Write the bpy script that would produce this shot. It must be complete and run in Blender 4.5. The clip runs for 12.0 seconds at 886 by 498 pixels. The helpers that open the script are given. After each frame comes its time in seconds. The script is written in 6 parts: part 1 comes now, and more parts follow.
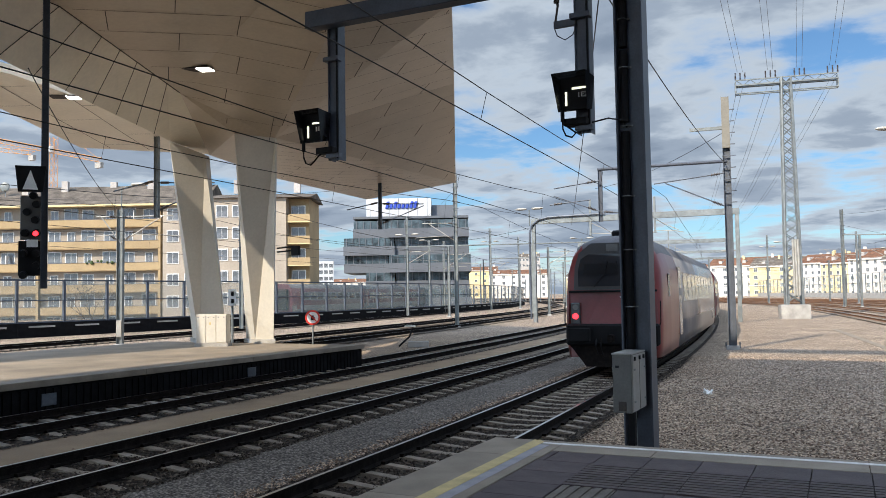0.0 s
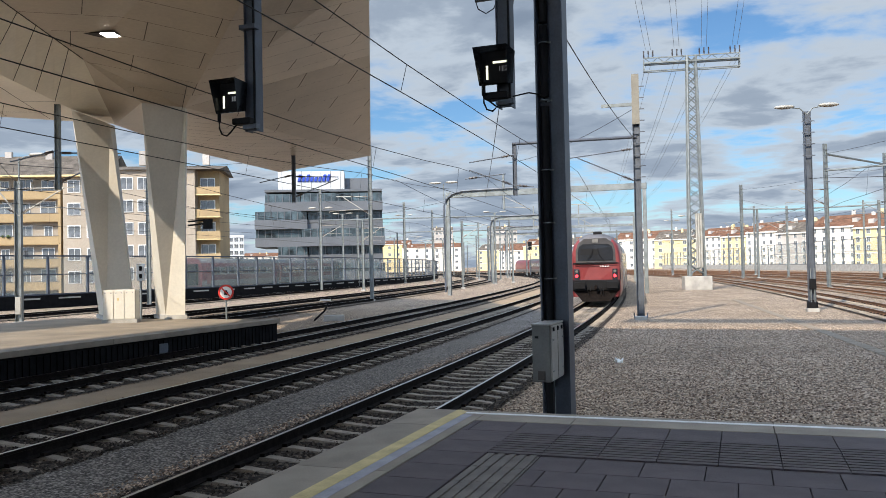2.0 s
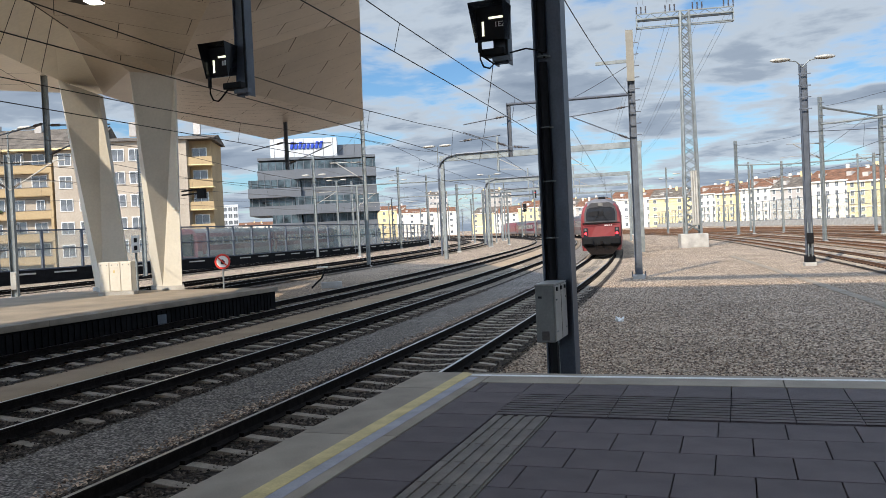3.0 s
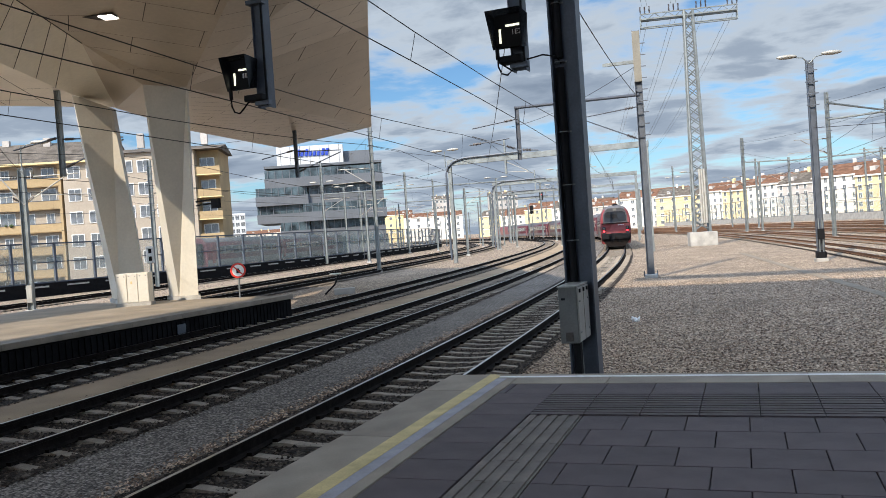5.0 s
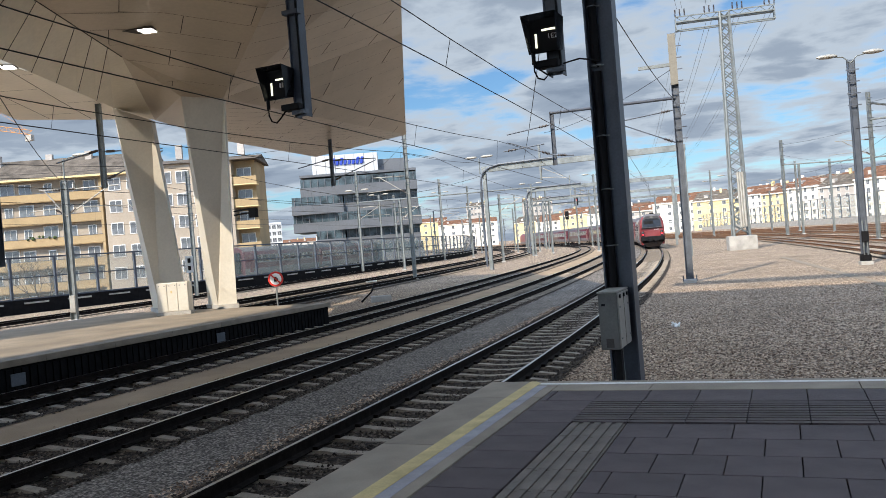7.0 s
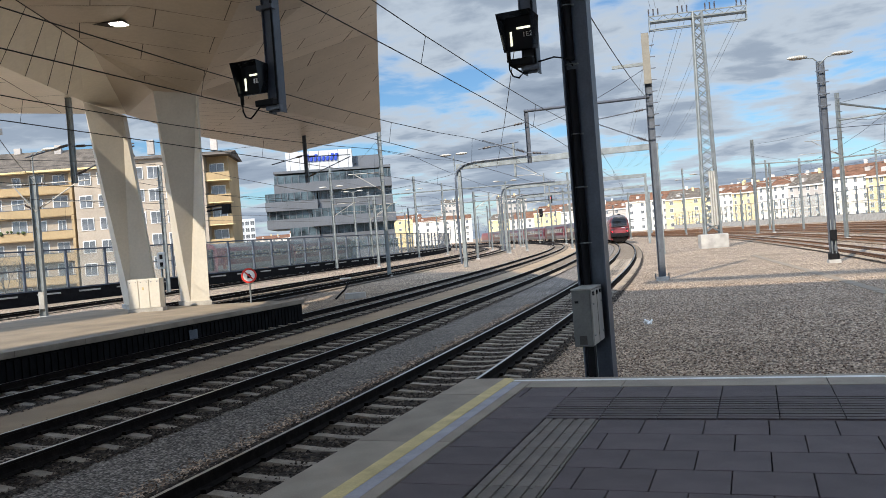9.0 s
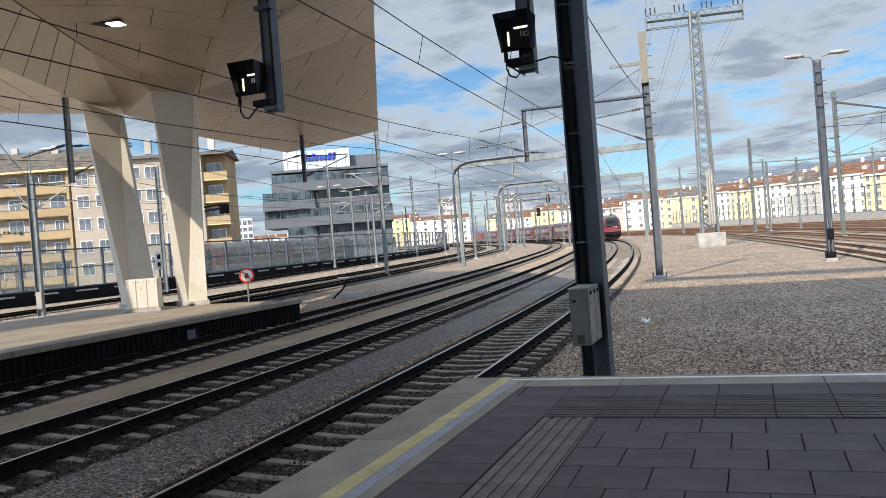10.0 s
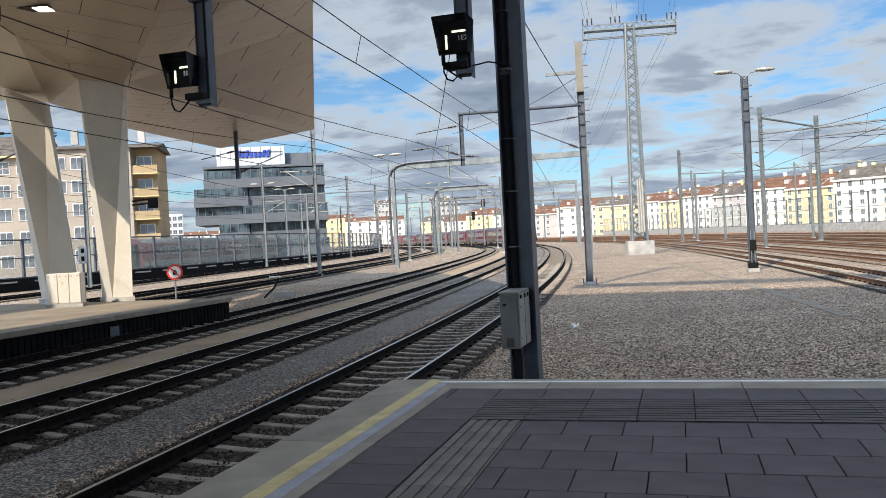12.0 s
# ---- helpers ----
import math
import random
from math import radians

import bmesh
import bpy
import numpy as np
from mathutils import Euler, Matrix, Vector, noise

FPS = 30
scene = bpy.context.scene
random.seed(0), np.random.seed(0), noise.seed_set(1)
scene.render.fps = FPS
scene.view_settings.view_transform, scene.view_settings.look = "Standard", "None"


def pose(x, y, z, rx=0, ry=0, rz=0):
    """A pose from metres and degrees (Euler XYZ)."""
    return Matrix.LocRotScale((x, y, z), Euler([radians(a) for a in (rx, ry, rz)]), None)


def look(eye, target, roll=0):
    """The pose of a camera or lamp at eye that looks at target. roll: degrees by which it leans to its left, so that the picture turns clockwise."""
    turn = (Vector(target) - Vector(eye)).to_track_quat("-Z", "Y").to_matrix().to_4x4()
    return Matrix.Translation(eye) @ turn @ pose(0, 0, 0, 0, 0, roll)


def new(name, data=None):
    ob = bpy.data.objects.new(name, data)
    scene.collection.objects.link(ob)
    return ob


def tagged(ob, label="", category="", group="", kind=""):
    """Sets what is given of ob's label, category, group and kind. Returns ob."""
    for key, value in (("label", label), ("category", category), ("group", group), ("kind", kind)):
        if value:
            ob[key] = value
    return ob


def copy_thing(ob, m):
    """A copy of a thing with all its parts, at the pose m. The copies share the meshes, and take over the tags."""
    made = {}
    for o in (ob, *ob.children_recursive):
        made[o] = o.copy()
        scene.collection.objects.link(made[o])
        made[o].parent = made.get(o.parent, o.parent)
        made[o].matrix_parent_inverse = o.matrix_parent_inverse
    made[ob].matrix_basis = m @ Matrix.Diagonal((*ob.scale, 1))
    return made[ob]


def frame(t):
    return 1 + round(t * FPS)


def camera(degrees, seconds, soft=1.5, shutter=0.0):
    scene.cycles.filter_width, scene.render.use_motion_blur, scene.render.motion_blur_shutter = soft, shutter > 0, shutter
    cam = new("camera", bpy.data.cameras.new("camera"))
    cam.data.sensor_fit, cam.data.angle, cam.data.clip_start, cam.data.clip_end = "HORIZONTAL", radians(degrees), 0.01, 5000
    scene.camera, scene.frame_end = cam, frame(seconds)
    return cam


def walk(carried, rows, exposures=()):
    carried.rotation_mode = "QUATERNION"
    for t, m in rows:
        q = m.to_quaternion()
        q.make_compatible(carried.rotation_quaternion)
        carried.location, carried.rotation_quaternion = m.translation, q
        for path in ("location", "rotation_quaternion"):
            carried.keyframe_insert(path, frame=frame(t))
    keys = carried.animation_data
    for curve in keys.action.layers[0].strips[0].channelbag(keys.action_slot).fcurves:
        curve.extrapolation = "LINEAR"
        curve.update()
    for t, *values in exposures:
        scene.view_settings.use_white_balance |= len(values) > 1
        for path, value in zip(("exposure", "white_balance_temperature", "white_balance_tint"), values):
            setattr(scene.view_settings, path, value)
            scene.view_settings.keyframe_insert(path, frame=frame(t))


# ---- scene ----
cam = camera(56.1, 12.0, soft=0.05)
# yaw is counted from the platform's long direction (+Y)
PATH = [
    (0, (0.605, -0.195, 1.7), (-0.322, 1.573, 1.811), -0.9),
    (0.5, (0.597, -0.191, 1.719), (-0.283, 1.602, 1.822), -0.7),
    (1, (0.581, -0.223, 1.708), (-0.274, 1.583, 1.8), -0.4),
    (1.5, (0.552, -0.25, 1.7), (-0.236, 1.587, 1.777), -0.9),
    (2, (0.502, -0.259, 1.692), (-0.238, 1.598, 1.736), -1.2),
    (2.5, (0.437, -0.16, 1.677), (-0.296, 1.701, 1.68), -1.7),
    (3, (0.372, -0.126, 1.662), (-0.36, 1.735, 1.62), -2.7),
    (3.2, (0.378, -0.17, 1.681), (-0.339, 1.697, 1.632), -3.0),
    (4.8, (0.252, -0.393, 1.697), (-0.467, 1.474, 1.665), -4.1),
    (5, (0.237, -0.391, 1.696), (-0.51, 1.464, 1.664), -4.0),
    (5.5, (0.2, -0.365, 1.695), (-0.597, 1.469, 1.666), -4.0),
    (6, (0.192, -0.359, 1.699), (-0.608, 1.474, 1.677), -4.7),
    (6.5, (0.188, -0.364, 1.69), (-0.625, 1.463, 1.681), -4.8),
    (7, (0.181, -0.358, 1.693), (-0.642, 1.465, 1.684), -4.6),
    (7.5, (0.173, -0.371, 1.687), (-0.619, 1.466, 1.666), -4.3),
    (9.5, (0.188, -0.374, 1.695), (-0.578, 1.473, 1.674), -4.4),
    (10, (0.192, -0.396, 1.697), (-0.57, 1.453, 1.674), -4.5),
    (10.5, (0.193, -0.401, 1.698), (-0.538, 1.461, 1.68), -4.6),
    (11, (0.204, -0.391, 1.7), (-0.467, 1.493, 1.694), -4.4),
    (11.5, (0.213, -0.403, 1.696), (-0.415, 1.496, 1.677), -3.8),
    (12, (0.213, -0.384, 1.688), (-0.401, 1.519, 1.66), -3.0),
]
walk(cam, [(t, look(eye, at, roll)) for t, eye, at, roll in PATH])

# ---- light ----
SUN_EL, SUN_DIR = radians(38), Vector((0.2, 0.98, 0))   # way in which the sunlight travels over the ground
world = bpy.data.worlds.new("sky")
scene.world = world
world.use_nodes = True
wn, wl = world.node_tree.nodes, world.node_tree.links
bg = wn["Background"]
sky = wn.new("ShaderNodeTexSky")
sky.sky_type, sky.sun_disc = "NISHITA", False
sky.sun_elevation, sky.sun_rotation = SUN_EL, math.atan2(-SUN_DIR.x, -SUN_DIR.y)
sky.air_density, sky.dust_density, sky.ozone_density = 1.0, 0.3, 1.6
bg.inputs["Strength"].default_value = 0.061
tc = wn.new("ShaderNodeTexCoord")
sep = wn.new("ShaderNodeSeparateXYZ")
wl.new(tc.outputs["Generated"], sep.inputs[0])


def wmath(op, a, b=None, clamp=False):
    n = wn.new("ShaderNodeMath")
    n.operation, n.use_clamp = op, clamp
    for i, v in enumerate((a, b)):
        if v is None:
            continue
        if isinstance(v, (int, float)):
            n.inputs[i].default_value = v
        else:
            wl.new(v, n.inputs[i])
    return n.outputs[0]


# clouds lie in a flat layer, seen in perspective
up = wmath("ADD", wmath("MAXIMUM", sep.outputs[2], 0.0), 0.10)
comb = wn.new("ShaderNodeCombineXYZ")
wl.new(wmath("DIVIDE", sep.outputs[0], up), comb.inputs[0])
wl.new(wmath("DIVIDE", sep.outputs[1], up), comb.inputs[1])


def cloud_noise(scale, detail, rough, shift):
    mp = wn.new("ShaderNodeMapping")
    mp.inputs["Location"].default_value = (shift, shift * 0.7, shift * 0.3)
    wl.new(comb.outputs[0], mp.inputs["Vector"])
    n = wn.new("ShaderNodeTexNoise")
    n.inputs["Scale"].default_value, n.inputs["Detail"].default_value, n.inputs["Roughness"].default_value = scale, detail, rough
    n.inputs["Distortion"].default_value = 0.25
    wl.new(mp.outputs[0], n.inputs["Vector"])
    return n.outputs[0]


def wramp(fac, stops):
    r = wn.new("ShaderNodeValToRGB")
    r.color_ramp.interpolation = "EASE"
    while len(r.color_ramp.elements) < len(stops):
        r.color_ramp.elements.new(0.5)
    for e, (p, c) in zip(r.color_ramp.elements, stops):
        e.position, e.color = p, (*c, 1)
    wl.new(fac, r.inputs[0])
    return r.outputs[0]


big = cloud_noise(1.05, 8, 0.54, 3.1)
fine = cloud_noise(3.0, 7, 0.56, 7.7)
cover = wmath("ADD", wmath("MULTIPLY", big, 0.72), wmath("MULTIPLY", fine, 0.28))
mask = wramp(cover, [(0.40, (0, 0, 0)), (0.50, (1, 1, 1))])
shade = wramp(cover, [(0.42, (8.4, 9.3, 10.2)), (0.49, (6.5, 7.5, 8.7)), (0.56, (4.2, 5.1, 6.4)), (0.66, (2.9, 3.7, 4.9))])
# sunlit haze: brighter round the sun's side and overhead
dot = wn.new("ShaderNodeVectorMath")
dot.operation = "DOT_PRODUCT"
nrm = wn.new("ShaderNodeVectorMath")
nrm.operation = "NORMALIZE"
wl.new(tc.outputs["Generated"], nrm.inputs[0])
wl.new(nrm.outputs[0], dot.inputs[0])
dot.inputs[1].default_value = (-SUN_DIR.x * math.cos(SUN_EL), -SUN_DIR.y * math.cos(SUN_EL), math.sin(SUN_EL))
near_sun = wmath("POWER", wmath("MAXIMUM", dot.outputs["Value"], 0.0), 1.2)
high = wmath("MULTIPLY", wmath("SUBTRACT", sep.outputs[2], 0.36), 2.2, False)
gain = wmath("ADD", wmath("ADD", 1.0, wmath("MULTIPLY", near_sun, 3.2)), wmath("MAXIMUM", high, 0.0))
mix = wn.new("ShaderNodeMixRGB")
haze = wramp(sep.outputs[2], [(0.0, (0.85, 0.85, 0.85)), (0.07, (0, 0, 0))])
both = wmath("MAXIMUM", mask, haze)
wl.new(both, mix.inputs[0])
blue = wn.new("ShaderNodeMixRGB")
blue.blend_type = "MULTIPLY"
blue.inputs[0].default_value = 1.0
blue.inputs[2].default_value = (0.88, 1.22, 1.50, 1)
wl.new(sky.outputs[0], blue.inputs[1])
wl.new(blue.outputs[0], mix.inputs[1])
wl.new(shade, mix.inputs[2])
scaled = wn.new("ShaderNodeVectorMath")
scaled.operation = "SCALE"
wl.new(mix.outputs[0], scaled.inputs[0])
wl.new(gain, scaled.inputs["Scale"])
warm = wn.new("ShaderNodeMixRGB")
warm.blend_type = "MULTIPLY"
warm.inputs[2].default_value = (0.97, 1.0, 1.05, 1)
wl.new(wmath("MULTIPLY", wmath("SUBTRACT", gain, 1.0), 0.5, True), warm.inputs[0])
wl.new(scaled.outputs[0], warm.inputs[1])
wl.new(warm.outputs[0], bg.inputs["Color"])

sun = new("sun", bpy.data.lights.new("sun", "SUN"))
sun.data.energy, sun.data.angle, sun.data.color = 5.0, radians(0.6), (1.0, 0.88, 0.72)
sun.matrix_world = look((0, 0, 60), Vector((0, 0, 60)) + SUN_DIR * math.cos(SUN_EL) - Vector((0, 0, math.sin(SUN_EL))))
scene.view_settings.exposure = 0.4


# ---- materials ----
def mat(name, color, rough=0.6, metal=0.0, var=0.18, scale=3.0, fine=40.0, bump=0.0, bump_scale=60.0, tint=None, spec=0.5, rnd=0.0):
    """A surface with stains at one scale, grain at another, and fine relief."""
    m = bpy.data.materials.new(name)
    m.use_nodes = True
    n, l = m.node_tree.nodes, m.node_tree.links
    p = n["Principled BSDF"]
    p.inputs["Roughness"].default_value, p.inputs["Metallic"].default_value = rough, metal
    p.inputs["Specular IOR Level"].default_value = spec
    geo = n.new("ShaderNodeTexCoord")
    a, b = n.new("ShaderNodeTexNoise"), n.new("ShaderNodeTexNoise")
    a.inputs["Scale"].default_value, a.inputs["Detail"].default_value = scale, 5
    b.inputs["Scale"].default_value, b.inputs["Detail"].default_value = fine, 3
    for t in (a, b):
        l.new(geo.outputs["Object"], t.inputs["Vector"])
    r1, r2 = n.new("ShaderNodeValToRGB"), n.new("ShaderNodeValToRGB")
    dark = [c * (1 - var * 1.6) for c in color]
    lite = [min(1, c * (1 + var)) for c in (tint or color)]
    for r, lo, hi in ((r1, dark, lite), (r2, [1 - var] * 3, [1 + var * 0.6] * 3)):
        r.color_ramp.elements[0].position, r.color_ramp.elements[1].position = 0.3, 0.72
        r.color_ramp.elements[0].color, r.color_ramp.elements[1].color = (*lo, 1), (*hi, 1)
    l.new(a.outputs[0], r1.inputs[0]), l.new(b.outputs[0], r2.inputs[0])
    mul = n.new("ShaderNodeMixRGB")
    mul.blend_type = "MULTIPLY"
    mul.inputs[0].default_value = 1
    l.new(r1.outputs[0], mul.inputs[1]), l.new(r2.outputs[0], mul.inputs[2])
    out = mul.outputs[0]
    if rnd:
        oi, hs = n.new("ShaderNodeObjectInfo"), n.new("ShaderNodeHueSaturation")
        mr = n.new("ShaderNodeMapRange")
        mr.inputs["To Min"].default_value, mr.inputs["To Max"].default_value = 1 - rnd, 1 + rnd
        l.new(oi.outputs["Random"], mr.inputs["Value"]), l.new(mr.outputs[0], hs.inputs["Value"]), l.new(out, hs.inputs["Color"])
        out = hs.outputs[0]
    l.new(out, p.inputs["Base Color"])
    if bump:
        c, bp = n.new("ShaderNodeTexNoise"), n.new("ShaderNodeBump")
        c.inputs["Scale"].default_value, c.inputs["Detail"].default_value = bump_scale, 4
        l.new(geo.outputs["Object"], c.inputs["Vector"])
        bp.inputs["Strength"].default_value, bp.inputs["Distance"].default_value = bump, 0.02
        l.new(c.outputs[0], bp.inputs["Height"]), l.new(bp.outputs[0], p.inputs["Normal"])
    return m


def gravel_mat(name, cols, size, bump=1.0, rough=0.95):
    """Stones of one size, each with its own tone, shade painted between them, with stains over many metres."""
    m = bpy.data.materials.new(name)
    m.use_nodes = True
    n, l = m.node_tree.nodes, m.node_tree.links
    p = n["Principled BSDF"]
    p.inputs["Roughness"].default_value, p.inputs["Specular IOR Level"].default_value = rough, 0.2
    geo, v, big = n.new("ShaderNodeTexCoord"), n.new("ShaderNodeTexVoronoi"), n.new("ShaderNodeTexNoise")
    v.inputs["Scale"].default_value, big.inputs["Scale"].default_value, big.inputs["Detail"].default_value = 1 / size, 0.35, 6
    v.inputs["Randomness"].default_value = 1.0
    l.new(geo.outputs["Object"], v.inputs["Vector"]), l.new(geo.outputs["Object"], big.inputs["Vector"])
    sx = n.new("ShaderNodeSeparateColor")
    l.new(v.outputs["Color"], sx.inputs[0])
    r = n.new("ShaderNodeValToRGB")
    while len(r.color_ramp.elements) < len(cols):
        r.color_ramp.elements.new(0.5)
    for i, (e, c) in enumerate(zip(r.color_ramp.elements, cols)):
        e.position, e.color = i / (len(cols) - 1), (*c, 1)
    l.new(sx.outputs[0], r.inputs[0])
    # shade in the gaps, put into the colour: darker away from each stone's centre
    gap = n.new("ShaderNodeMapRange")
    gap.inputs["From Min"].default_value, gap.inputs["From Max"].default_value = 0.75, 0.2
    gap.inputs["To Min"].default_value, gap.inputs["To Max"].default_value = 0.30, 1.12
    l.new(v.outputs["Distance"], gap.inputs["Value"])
    st = n.new("ShaderNodeMapRange")
    st.inputs["From Min"].default_value, st.inputs["From Max"].default_value = 0.3, 0.7
    st.inputs["To Min"].default_value, st.inputs["To Max"].default_value = 0.78, 1.15
    l.new(big.outputs[0], st.inputs["Value"])
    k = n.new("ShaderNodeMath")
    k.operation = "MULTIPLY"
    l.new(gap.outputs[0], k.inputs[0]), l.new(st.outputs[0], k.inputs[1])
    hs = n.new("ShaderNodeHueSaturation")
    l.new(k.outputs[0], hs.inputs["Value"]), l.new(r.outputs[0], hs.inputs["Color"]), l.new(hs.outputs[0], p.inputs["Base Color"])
    bp = n.new("ShaderNodeBump")
    bp.invert = True
    bp.inputs["Strength"].default_value, bp.inputs["Distance"].default_value = bump, size * 0.5
    l.new(v.outputs["Distance"], bp.inputs["Height"]), l.new(bp.outputs[0], p.inputs["Normal"])
    return m


def island_mat(name, cols):
    m = bpy.data.materials.new(name)
    m.use_nodes = True
    n, l = m.node_tree.nodes, m.node_tree.links
    p = n["Principled BSDF"]
    p.inputs["Roughness"].default_value, p.inputs["Specular IOR Level"].default_value = 0.95, 0.2
    g, r = n.new("ShaderNodeNewGeometry"), n.new("ShaderNodeValToRGB")
    while len(r.color_ramp.elements) < len(cols):
        r.color_ramp.elements.new(0.5)
    for i, (e, c) in enumerate(zip(r.color_ramp.elements, cols)):
        e.position, e.color = i / (len(cols) - 1), (*c, 1)
    l.new(g.outputs["Random Per Island"], r.inputs[0]), l.new(r.outputs[0], p.inputs["Base Color"])
    return m


def glow_mat(name, color, strength):
    m = bpy.data.materials.new(name)
    m.use_nodes = True
    p = m.node_tree.nodes["Principled BSDF"]
    p.inputs["Base Color"].default_value = (*color, 1)
    p.inputs["Emission Color"].default_value, p.inputs["Emission Strength"].default_value = (*color, 1), strength
    return m


def glass_mat(name, color, rough=0.05, alpha=0.25, metal=0.0):
    m = bpy.data.materials.new(name)
    m.use_nodes = True
    p = m.node_tree.nodes["Principled BSDF"]
    p.inputs["Base Color"].default_value, p.inputs["Roughness"].default_value = (*color, 1), rough
    p.inputs["Alpha"].default_value, p.inputs["Metallic"].default_value = alpha, metal
    return m


